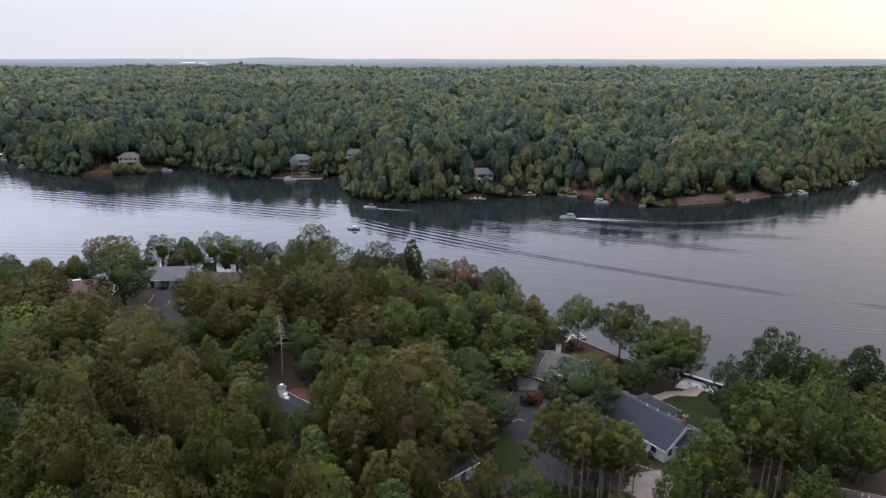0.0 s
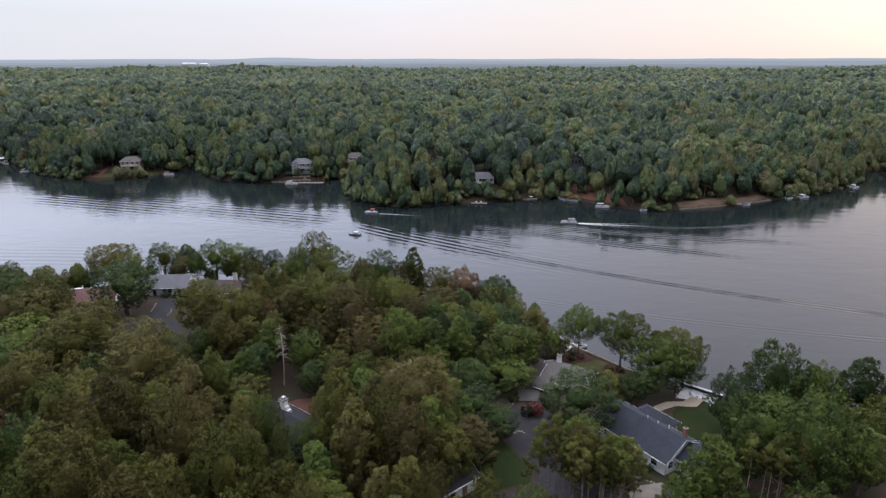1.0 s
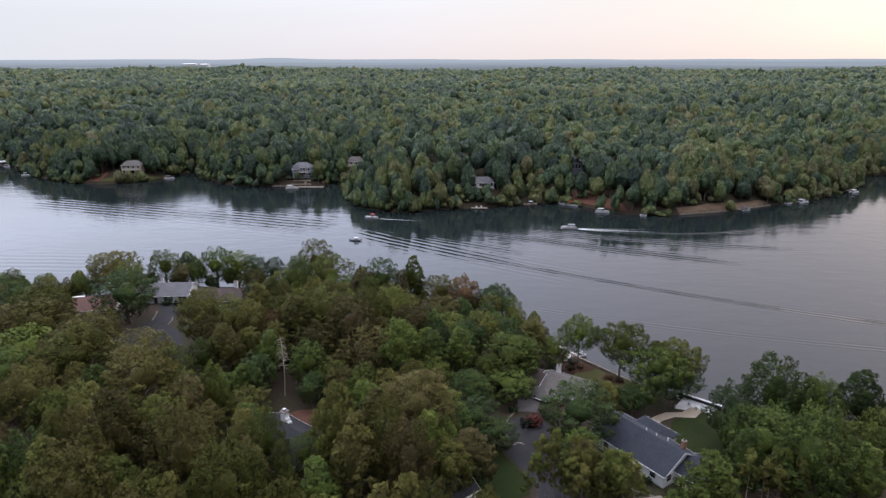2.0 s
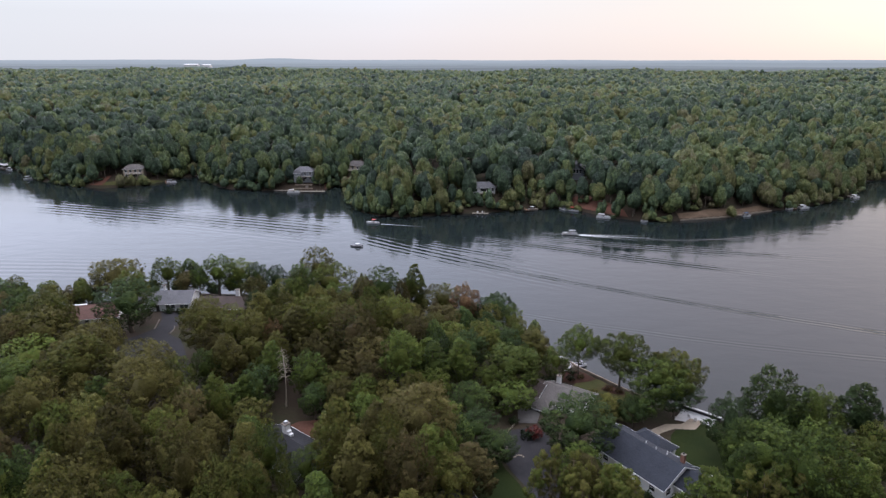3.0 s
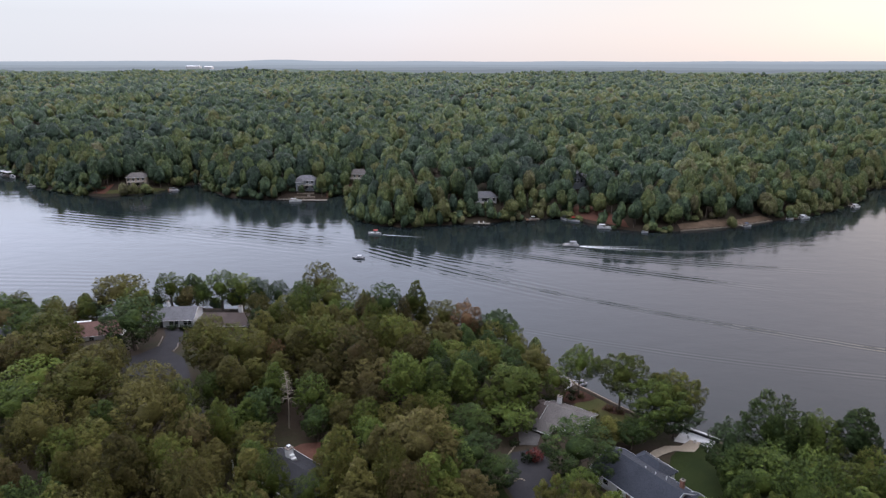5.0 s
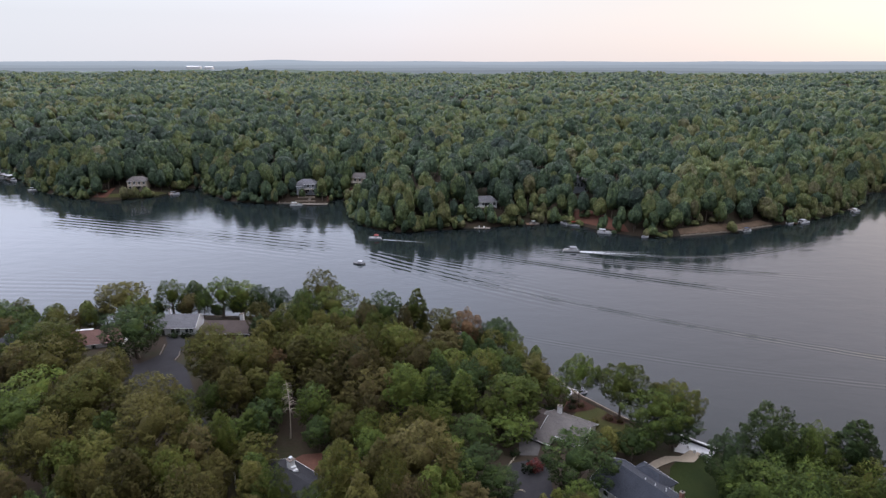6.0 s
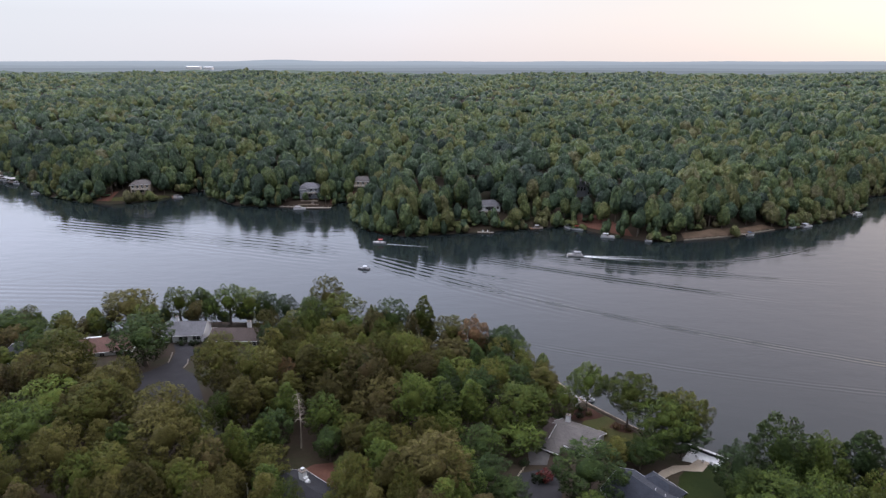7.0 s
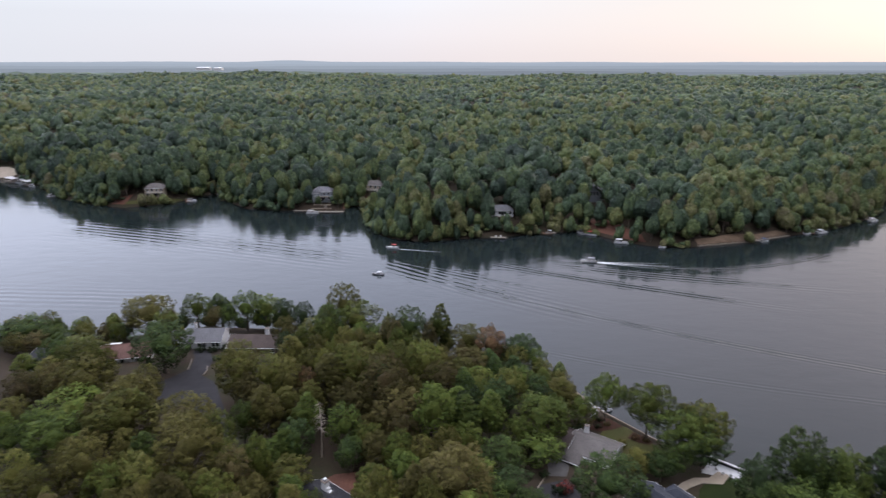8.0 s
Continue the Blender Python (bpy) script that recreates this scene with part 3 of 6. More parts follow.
ICO = bmesh.new()
bmesh.ops.create_icosphere(ICO, subdivisions=1, radius=1.0)
ICO_V = np.array([v.co[:] for v in ICO.verts])
ICO_F = np.array([[v.index for v in f.verts] for f in ICO.faces])
ICO.free()
CORE = bmesh.new()
bmesh.ops.create_icosphere(CORE, subdivisions=2, radius=1.0)
CORE_V = np.array([v.co[:] for v in CORE.verts])
CORE_F = np.array([[v.index for v in f.verts] for f in CORE.faces])
CORE.free()


def crown_shape(rng, style, high, wide):
    """Roots, radii and directions of the leafy tufts that make a crown."""
    centres, radii, ways = [], [], []
    if style == "pine":
        for k in range(40):
            z = high * rng.uniform(0.60, 0.99)
            reach = wide * (0.16 + 2.1 * (1.0 - z / high)) * rng.uniform(0.2, 0.95)
            a = rng.uniform(0, 6.283)
            centres.append((reach * math.cos(a), reach * math.sin(a), z))
            radii.append(wide * rng.uniform(0.10, 0.19))
            ways.append((math.cos(a) * 0.8, math.sin(a) * 0.8, 0.7))
        return np.array(centres), np.array(radii), unit(np.array(ways))
    base = {"broad": 0.13, "tall": 0.10, "umbrella": 0.36, "shrub": 0.05}[style]
    count = {"broad": 112, "tall": 104, "umbrella": 74, "shrub": 22}[style]
    mid, half = high * (1 + base) / 2, high * (1 - base) / 2
    lean = rng.uniform(-0.12, 0.12, 2) * wide
    # a few big limbs push the crown out unevenly
    lobes = unit(rng.normal(size=(9, 3)) + np.array([0, 0, 0.35]))
    push = rng.uniform(-0.30, 0.30, 9)
    for k in range(count):
        dz = 1.0 - 1.92 * (k + rng.random()) / count
        a = k * 2.39996 + rng.uniform(-0.5, 0.5)
        flat = math.sqrt(max(0.0, 1 - dz * dz))
        d = np.array([flat * math.cos(a), flat * math.sin(a), dz])
        bulge = 1.0 + float(np.sum(push * np.maximum(0, lobes @ d) ** 4))
        r = rng.uniform(0.72, 0.92) * bulge
        z = d[2] * half * min(r, 1.0) * rng.uniform(0.9, 1.02)
        t = (z / half + 1) / 2
        girth = {"broad": 1.06 - 0.36 * max(0, t - 0.35), "tall": 1.2 - 0.82 * t, "umbrella": 0.74 + 0.4 * math.sin(t * 3.1), "shrub": 1.0}[style]
        centres.append((d[0] * wide * r * girth + lean[0] * t, d[1] * wide * r * girth + lean[1] * t, mid + z))
        radii.append(wide * rng.uniform(0.12, 0.23) * (1.15 if style in ("umbrella", "shrub") else 1.0))
        ways.append(d * np.array([0.7, 0.7, 0.3]) + rng.normal(size=3) * 0.16 + np.array([0, 0, 1.0]))
    return np.array(centres), np.array(radii), unit(np.array(ways))


def crown_mesh(name, seed, style, high, wide, leaves, size, mat):
    rng = np.random.default_rng(seed)
    centres, radii, axes = crown_shape(rng, style, high, wide)
    share = radii ** 2 / np.sum(radii ** 2)
    which = rng.choice(len(centres), leaves * 2, p=share)
    axis_of, r = axes[which], radii[which][:, None]
    # each tuft is an upright plume, leafy on its upper and outer sides
    ball = unit(rng.normal(size=(leaves * 2, 3)) + axis_of * 0.55)
    out = ball - axis_of * np.sum(ball * axis_of, 1, keepdims=True)
    rise = np.sum(ball * axis_of, 1, keepdims=True)
    long = 1.3 if style == "pine" else 1.8
    spots = centres[which] + (out * (1.0 - 0.22 * rise) + axis_of * rise * long) * r * rng.uniform(0.80, 1.10, (leaves * 2, 1))
    ways = unit(out + axis_of * rise / long)
    buried = np.zeros(len(spots), bool)
    for c, q in zip(centres, radii):
        buried |= np.linalg.norm(spots - c, axis=1) < q * 0.72
    keep = np.where(~buried)[0][:leaves]
    spots, ways, which = spots[keep], ways[keep], which[keep]
    middle = np.array([0, 0, centres[:, 2].mean()])
    outward = unit(ways * 0.8 + unit(spots - middle) * 0.45)
    verts = leaf_sprays(rng, spots, outward, size, 0.55)
    dome = unit((spots - middle * 0.85) / np.array([wide, wide, high * 0.5]))
    bough = np.repeat(unit(ways * 0.55 + dome * 0.8), 3, axis=0)
    tuft = np.repeat(rng.random(len(centres))[which], 3)
    faces = [(3 * i, 3 * i + 1, 3 * i + 2) for i in range(len(spots))]
    if style != "pine":
        lo, hi = np.percentile(centres[:, 2], 6), np.percentile(centres[:, 2], 94)
        grow = np.array([wide * 0.40, wide * 0.40, (hi - lo) / 2 * 0.64])
        taper = 1.0 - (0.35 if style == "tall" else 0.0) * CORE_V[:, 2:3]
        core = CORE_V * np.concatenate((taper, taper, np.ones_like(taper)), 1) * grow * rng.uniform(0.7, 1.12, (len(CORE_V), 1)) + np.array([0, 0, (lo + hi) / 2])
        faces.extend(tuple(int(q) + len(verts) for q in f) for f in CORE_F)
        verts = np.concatenate((verts, core))
        bough = np.concatenate((bough, unit(CORE_V)))
        tuft = np.concatenate((tuft, np.zeros(len(core))))
    return array_mesh(name, verts, np.array(faces), mat, [("bough", bough), ("tuft", tuft)])


def trunk_mesh(name, seed, style, high, wide, mat):
    rng = np.random.default_rng(seed + 77)
    bm = bmesh.new()
    girth = {"broad": 0.034, "tall": 0.024, "umbrella": 0.026, "pine": 0.0095, "dead": 0.016, "shrub": 0.02}[style] * high / 2 ** 0.5
    top = {"broad": 0.7, "tall": 0.85, "umbrella": 0.75, "pine": 0.98, "dead": 0.99, "shrub": 0.6}[style] * high
    bow = rng.uniform(-0.02, 0.02, 2) * high
    stem = [(bow[0] * math.sin(3.1 * k / 6), bow[1] * math.sin(3.1 * k / 6), -0.4 + (top + 0.4) * k / 6) for k in range(7)]
    tube(bm, stem, [girth * (1.25 if k == 0 else 1.0 - 0.80 * k / 6) for k in range(7)], 7)
    limbs = {"broad": 8, "tall": 7, "umbrella": 8, "pine": 14, "dead": 48, "shrub": 5}[style]
    lo = {"pine": 0.35, "dead": 0.45}.get(style, 0.28)
    for k in range(limbs):
        z = top * (lo + (0.95 - lo) * (k + rng.random()) / limbs)
        a = rng.uniform(0, 6.283)
        reach = wide * {"pine": 0.55, "dead": 0.95}.get(style, 0.8) * rng.uniform(0.6, 1.0) * (1.1 - 0.6 * z / high)
        rise = {"pine": 0.05, "dead": -0.35}.get(style, 0.55) * reach
        f = z / top
        root = Vector((bow[0] * math.sin(3.1 * f), bow[1] * math.sin(3.1 * f), z))
        mid = root + Vector((math.cos(a) * reach * 0.5, math.sin(a) * reach * 0.5, rise * 0.35 + (0.18 * reach if style == "dead" else 0)))
        tip = root + Vector((math.cos(a) * reach, math.sin(a) * reach, rise))
        thick = girth * (0.42 - 0.2 * f) * (1.2 if style == "dead" else 1)
        tube(bm, [root, mid, tip], [thick, thick * 0.6, thick * 0.15], 5)
    data = bpy.data.meshes.new(name)
    bm.to_mesh(data)
    bm.free()
    data.materials.append(mat)
    return data


STYLE_SIZE = {"broad": (18.0, 5.0), "tall": (18.0, 4.0), "umbrella": (14.0, 5.0), "pine": (17.0, 2.6), "shrub": (2.2, 1.6)}
PROTO = {}


def tree_proto(style, level, seed):
    """One tree of a style and a fineness, as meshes to share: crown and trunk."""
    key = (style, level, seed)
    if key not in PROTO:
        high, wide = STYLE_SIZE[style]
        leaves, size = {"near": (7600, 0.23), "mid": (4400, 0.29)}[level]
        if style == "pine":
            leaves, size = int(leaves * 0.36), size * 0.66
        if style == "shrub":
            leaves, size = 500, 0.22
        bark = PINE_BARK if style == "pine" else BARK
        PROTO[key] = (crown_mesh("crown", seed * 13 + len(style), style, high, wide, leaves, size, LEAF), trunk_mesh("trunk", seed, style, high, wide, bark))
    return PROTO[key]


TREE_LABEL = [(0.2, "dark green leafy tree with dense crown"), (0.38, "mid-green leafy tree with clumped crown"), (0.54, "bright yellow-green leafy tree"),
              (0.7, "olive-green tree turning yellow"), (0.9, "brownish olive tree in early autumn"), (2, "rust-orange tree in autumn colour")]
STYLE_NOTE = {"pine": "tall thin pine with bare trunk", "shrub": "low rounded garden shrub"}


def plant(style, level, seed, x, y, high, wide, tone, where, name="tree", group="trees on the near shore"):
    crown, trunk = tree_proto(style, level, seed)
    h0, w0 = STYLE_SIZE[style]
    label = STYLE_NOTE.get(style) or next(text for top, text in TREE_LABEL if tone < top)
    ob = new(name)
    turn = random.uniform(0, 6.283)
    ob.matrix_basis = Matrix.LocRotScale((x, y, gz(x, y) - 0.05), Euler((0, 0, turn)), (wide / w0, wide / w0, high / h0))
    tagged(ob, label + " " + where, "shrub" if style == "shrub" else "tree", group)
    for label_name, data in (("trunk", trunk), ("crown", crown)):
        child = new(label_name, data)
        child.parent = ob
        child["tone"] = float(tone)
    return ob


# the trees that stand out: x, y, height, crown radius, tone
STANDING = [
    [(-71.4, 95.5, 14.6, 4.5, 0.65), (-49.2, 81.2, 18.5, 4.4, 0.7), (-36.4, 75.2, 20.1, 4.1, 0.72), (-45.6, 64.8, 20.3, 4.6, 0.64), (-57.5, 74.8, 16.1, 3.4, 0.35), (-27.8, 68.2, 21, 4, 0.55), (-32.4, 63.1, 18.6, 2.6, 0.62), (-41.6, 100.7, 13.7, 2.6, 0.5), (-39.1, 110.1, 9, 3.3, 0.43), (-27.8, 86, 13.5, 3, 0.45), (-21.4, 72.7, 17.9, 2.2, 0.5), (-16.2, 84.7, 20.5, 4, 0.58), (-12.9, 78.8, 18.7, 4.3, 0.68), (-4.5, 95.1, 17.9, 6.3, 0.74), (-4.9, 78.3, 18.2, 3.5, 0.8), (1, 91.3, 10.8, 2.5, 0.43), (5.3, 111.2, 8.4, 4.2, 0.33), (9.9, 98.3, 6.4, 3.3, 0.3), (-40.2, 185.7, 18.5, 4.8, 0.6)],
    [(-41.1, 166.2, 15.5, 3.9, 0.35), (-34.8, 175.5, 13.8, 6.6, 0.5), (-52.5, 180.7, 11.9, 3.3, 0.12), (-22.5, 162.1, 13.7, 3.9, 0.78), (-18, 168.4, 15.5, 5.2, 0.32), (-9.4, 170.5, 16.7, 4.4, 0.5), (-0.7, 166, 12.5, 5.5, 0.6), (5.7, 162.3, 13, 4.3, 0.95), (14.6, 161.9, 10.3, 4.3, 0.27), (-29.6, 138.1, 17.1, 5.9, 0.54), (-20.5, 130.2, 17.4, 5.6, 0.78), (-12.8, 143.7, 15.2, 4.8, 0.52), (-9, 118.9, 17.5, 4.9, 0.45), (-2.3, 119.9, 13.5, 4.4, 0.43), (3.5, 123.3, 13.6, 4.2, 0.45), (15, 125.3, 12.3, 6.4, 0.45), (22.1, 137.6, 10.4, 5, 0.62), (26, 130.9, 9.5, 2.9, 0.44), (-17.3, 123.6, 12.4, 5.7, 0.76)],
    [(-27.9, 128.3, 11.6, 5.3, 0.72), (-34.3, 134.8, 15, 4.8, 0.64), (-8.3, 138.6, 12.6, 5, 0.76), (-0.9, 153.8, 8.8, 5.5, 0.74), (9, 137.2, 11.8, 4, 0.55), (-23, 125.2, 6.3, 5.8, 0.76), (-100.3, 177.3, 14.7, 6.7, 0.66), (-81.9, 148.9, 14.4, 7.0, 0.28), (-107.5, 174.4, 5.7, 3.8, 0.1), (-87.1, 183.2, 13.2, 3.9, 0.45), (-82, 189.6, 11.8, 4.5, 0.36), (-71.6, 183.8, 13, 4.3, 0.4), (-65.3, 185, 13, 4.4, 0.45), (-59.3, 184.4, 12.1, 3, 0.28), (-92.4, 135.6, 16.5, 4.8, 0.55), (-110.1, 148, 10.8, 4.3, 0.33), (-90.8, 128.1, 14.3, 6.4, 0.64), (-75.4, 118.5, 15.3, 6, 0.68), (-59.5, 112.3, 13.4, 6.1, 0.66)],
    [(-56.7, 133.7, 14.9, 4.8, 0.6), (-49.8, 133.8, 13.4, 4.8, 0.55), (-44, 131.8, 13.6, 3.8, 0.62), (-45, 117.7, 14.3, 3.7, 0.66), (-42.5, 125.6, 9.7, 4, 0.62), (-49.8, 116.6, 11.1, 3.1, 0.4), (32.2, 134.7, 12.6, 3.6, 0.44), (40.5, 128.8, 13.4, 5.0, 0.49), (51.4, 123.2, 13.4, 4.6, 0.55), (45.8, 120.5, 11.4, 5.6, 0.42), (48.9, 117.4, 7.4, 4.4, 0.2), (25.4, 101.2, 12.6, 6.4, 0.30), (37.5, 74.8, 16.9, 4.8, 0.45), (62, 103.6, 19.2, 5.3, 0.34), (53.8, 102.5, 12.9, 4.3, 0.24), (68, 102.3, 14.6, 3.1, 0.42), (72.9, 107.1, 12.4, 4.3, 0.42), (78.4, 103.4, 16.2, 4.8, 0.28), (54.6, 91.6, 13.1, 6, 0.4)],
    [(55.5, 81.1, 19.9, 5.3, 0.38), (48, 85.9, 13.6, 3.1, 0.38), (52, 95, 12.7, 3.3, 0.36), (-131.7, 167.1, 9.6, 7, 0.32), (-112.3, 158.3, 6.2, 6.1, 0.5), (-102.9, 146.4, 11.2, 6.3, 0.55), (-88, 119.3, 11.1, 6.4, 0.46), (-84.4, 107, 11.6, 5.3, 0.42), (-73.2, 111.6, 15.2, 6.5, 0.56), (-54.2, 100.4, 16.2, 5.6, 0.68), (-60.5, 146.4, 10.8, 4.2, 0.58), (-16.3, 140.9, 16.1, 4, 0.55), (-85.3, 157.6, 14.1, 4.6, 0.5), (-39.6, 132.8, 12.3, 2.3, 0.9), (-107.7, 141.7, 8.1, 4.1, 0.6), (-37.4, 61.1, 18.3, 4.1, 0.68), (-27.4, 57.9, 17.8, 3.1, 0.64), (-39.6, 59.3, 15.3, 2.8, 0.28), (-15.7, 61.3, 17.8, 2.6, 0.63)],
    [(-20.3, 64.6, 18.8, 3.7, 0.6), (-12.1, 63, 13.7, 1.7, 0.45), (-22.5, 87.4, 8.8, 2.8, 0.42), (-19.8, 94.5, 10.6, 3.3, 0.58), (13.8, 117.1, 6.8, 5.0, 0.42), (-37.6, 112, 10, 3.6, 0.3), (-28.2, 117.5, 11, 3.8, 0.4), (-37.0, 120, 12, 4, 0.45), (-25.8, 110.4, 8.2, 3.0, 0.32), (-42.5, 106, 9.5, 3.2, 0.4),
     (-4.2, 71, 14.4, 3.6, 0.62), (-1.2, 69.4, 14.6, 2.6, 0.6), (6.0, 72, 11.5, 2.3, 0.6), (-8.6, 70.5, 13.2, 3.4, 0.66), (2.2, 66.5, 12.0, 2.6, 0.6), (38.6, 112.4, 6.0, 2.6, 0.3), (41.8, 114.8, 7.0, 3.0, 0.36), (36.0, 115.2, 4.6, 2.3, 0.62)],
]
taken, heights = [], []
for row in STANDING:
    for x, y, high, wide, tone in row:
        style = random.choice(("broad", "broad", "tall"))
        if wide > 5.2:
            style = "broad"
        if (x > 28 and y > 112) or (10 < x < 15 and y > 150):
            style = "umbrella"
        level = "near" if y < 112 or style == "umbrella" else "mid"
        plant(style, level, random.randrange(3), x, y, high, wide * (1.22 if y > 176 else 1.14 if style == "umbrella" else 1.06), tone, "beside the lakeside houses" if y > 112 else "in the near woods")
        taken.append((x, y, wide))
        heights.append((x, y, high))

PINES = [(13.9, 75.3, 17), (15.8, 75.4, 18), (18.1, 73.7, 18), (20.3, 73.3, 17), (22.5, 72.9, 17), (25.0, 73.4, 16), (26.1, 71.8, 15), (16.5, 72.7, 16), (20.8, 70.1, 16),
         (42.9, 74.8, 15), (44.7, 74.1, 14), (48.4, 75.5, 15), (50.1, 74.3, 14), 
         (22.9, 71.1, 15), (12.7, 72.5, 16), (14.8, 73.2, 17), (17.3, 71.4, 16), (19.2, 71.8, 17), (21.6, 70.6, 16), (24.3, 71.0, 15), (23.6, 69.2, 15), (18.4, 69.6, 16),
         (46.2, 72.8, 14), (46.8, 75.6, 15)]
for x, y, high in PINES:
    x, y, high = x * 1.06, y * 1.06, high * 0.95
    plant("pine", "near", random.randrange(3), x, y, high, random.uniform(2.0, 2.8), random.uniform(0.48, 0.64), "in a stand by the driveway", "pine_tree", "pine stand")
    taken.append((x, y, 1.2))

# dead pine: bare pale trunk with drooping branches
dead = thing("dead_tree", -32.8, 114.4, gz(-32.8, 114.4), 0, "bare pale dead pine with drooping branches", "tree")
ob = new("trunk", trunk_mesh("trunk", 5, "dead", 14.0, 3.0, PALE_BARK))
ob.parent = dead
taken.append((-32.8, 114.4, 3))

# open ground that stays clear of fill trees: a line and a radius
CLEAR = [(-80, 165, -72, 150, 6), (-76, 142, -66, 140, 10), (-66, 138, -48, 112, 3.2), (-72, 136, -64, 120, 6), (-88, 172, -56, 172, 8), (-80, 165, -74, 146, 7), (-104, 160, -94, 164, 8),
         (-98, 154, -92, 146, 6), (-122, 150, -112, 156, 6), (-64, 165, -58, 150, 6), (-30, 101, -22, 93, 6), (-28, 106, -24, 104, 3), (16, 108, 15, 80, 7), (8, 79, 38, 78, 6),
         (20, 116, 32, 120, 8), (22, 110, 28, 106, 6), (30, 124, 42, 124, 8), (33, 100, 42, 86, 8), (30, 96, 36, 80, 5), (46, 104, 58, 116, 8), (46, 106, 50, 96, 6), (63, 74, 60, 80, 8),
         (4, 78, 2, 72, 5), (-34, 112, -31, 100, 2.2), (18, 70, 26, 68, 5), (40, 74, 52, 72, 4), (60, 58, 63, 72, 8), (12, 66, 28, 64, 4),
         (-97, 152, -86, 136, 5), (-74, 164, -66, 146, 6), (-60, 162, -52, 144, 5), (8, 67, 2, 60, 5), (-27, 90, -22, 74, 4), (20, 114, 24, 108, 6), (-114, 150, -100, 134, 4), (58, 68, 50, 58, 6)]


def is_clear(x, y):
    for x0, y0, x1, y1, r in CLEAR:
        dx, dy = x1 - x0, y1 - y0
        k = min(1, max(0, ((x - x0) * dx + (y - y0) * dy) / (dx * dx + dy * dy)))
        if math.hypot(x - x0 - k * dx, y - y0 - k * dy) < r:
            return False
    return True


tries = 9000
cand_y = np.random.uniform(56, 186, tries)
cand_x = np.random.uniform(-0.78, 0.76, tries) * cand_y + np.random.uniform(-14, 12, tries)
cand_d, cand_far = shore_distance(cand_x, cand_y)
count = 0
for x, y, d, far in zip(cand_x, cand_y, cand_d, cand_far):
    wide = random.uniform(2.9, 4.5) * (0.8 if d < 14 else 1.0)
    if d < 3 or far or not is_clear(x, y) or any(math.hypot(x - a, y - b) < 0.68 * (r + wide) for a, b, r in taken):
        continue
    nearest = sorted((math.hypot(x - a, y - b), h) for a, b, h in heights)[:3]
    high = min(17.5, max(8.0, sum(h for _, h in nearest) / 3 * random.uniform(0.66, 0.92)))
    tone = min(0.8, max(0.05, random.gauss(0.56 if x < 5 else 0.40, 0.13)))
    plant(random.choice(("broad", "broad", "tall")), "near" if y < 95 else "mid", random.randrange(3), x, y, high, wide, tone, "in the near woods")
    taken.append((x, y, wide))
    count += 1
    if count >= 185:
        break

# ---------------------------------------------------------------- woods on the far side
FAR_CLEAR = [(-206, 366, -180, 377, 4), (-193, 374, -193, 380, 5), (-85.5, 357, -85.5, 369, 6.5), (-53, 342, -56, 384, 5.5), (18.4, 303, 19.6, 325, 6), (71, 322, 73, 350, 4.8), (78, 302, 85, 297, 3),
             (118, 291, 162, 308, 1.6), (-340, 452, -400, 470, 14)]


def far_clear(x, y):
    for x0, y0, x1, y1, r in FAR_CLEAR:
        dx, dy = x1 - x0, y1 - y0
        k = min(1, max(0, ((x - x0) * dx + (y - y0) * dy) / (dx * dx + dy * dy)))
        if math.hypot(x - x0 - k * dx, y - y0 - k * dy) < r:
            return False
    return True


def scatter(rng, x0, x1, y0, y1, step, test):
    xs, ys = np.meshgrid(np.arange(x0, x1, step), np.arange(y0, y1, step))
    xs = (xs + rng.uniform(-0.42, 0.42, xs.shape) * step).ravel()
    ys = (ys + rng.uniform(-0.42, 0.42, ys.shape) * step).ravel()
    keep = test(xs, ys)
    return xs[keep], ys[keep]


DOME = bmesh.new()
bmesh.ops.create_icosphere(DOME, subdivisions=3, radius=1.0)
DOME_V = np.array([v.co[:] for v in DOME.verts])
DOME_F = np.array([[v.index for v in f.verts] for f in DOME.faces])
DOME.free()


FINE = bmesh.new()
bmesh.ops.create_icosphere(FINE, subdivisions=4, radius=1.0)
FINE_V = np.array([v.co[:] for v in FINE.verts])
FINE_F = np.array([[v.index for v in f.verts] for f in FINE.faces])
FINE.free()
BALLS = {1: (ICO_V, ICO_F), 2: (CORE_V, CORE_F), 3: (DOME_V, DOME_F), 4: (FINE_V, FINE_F)}


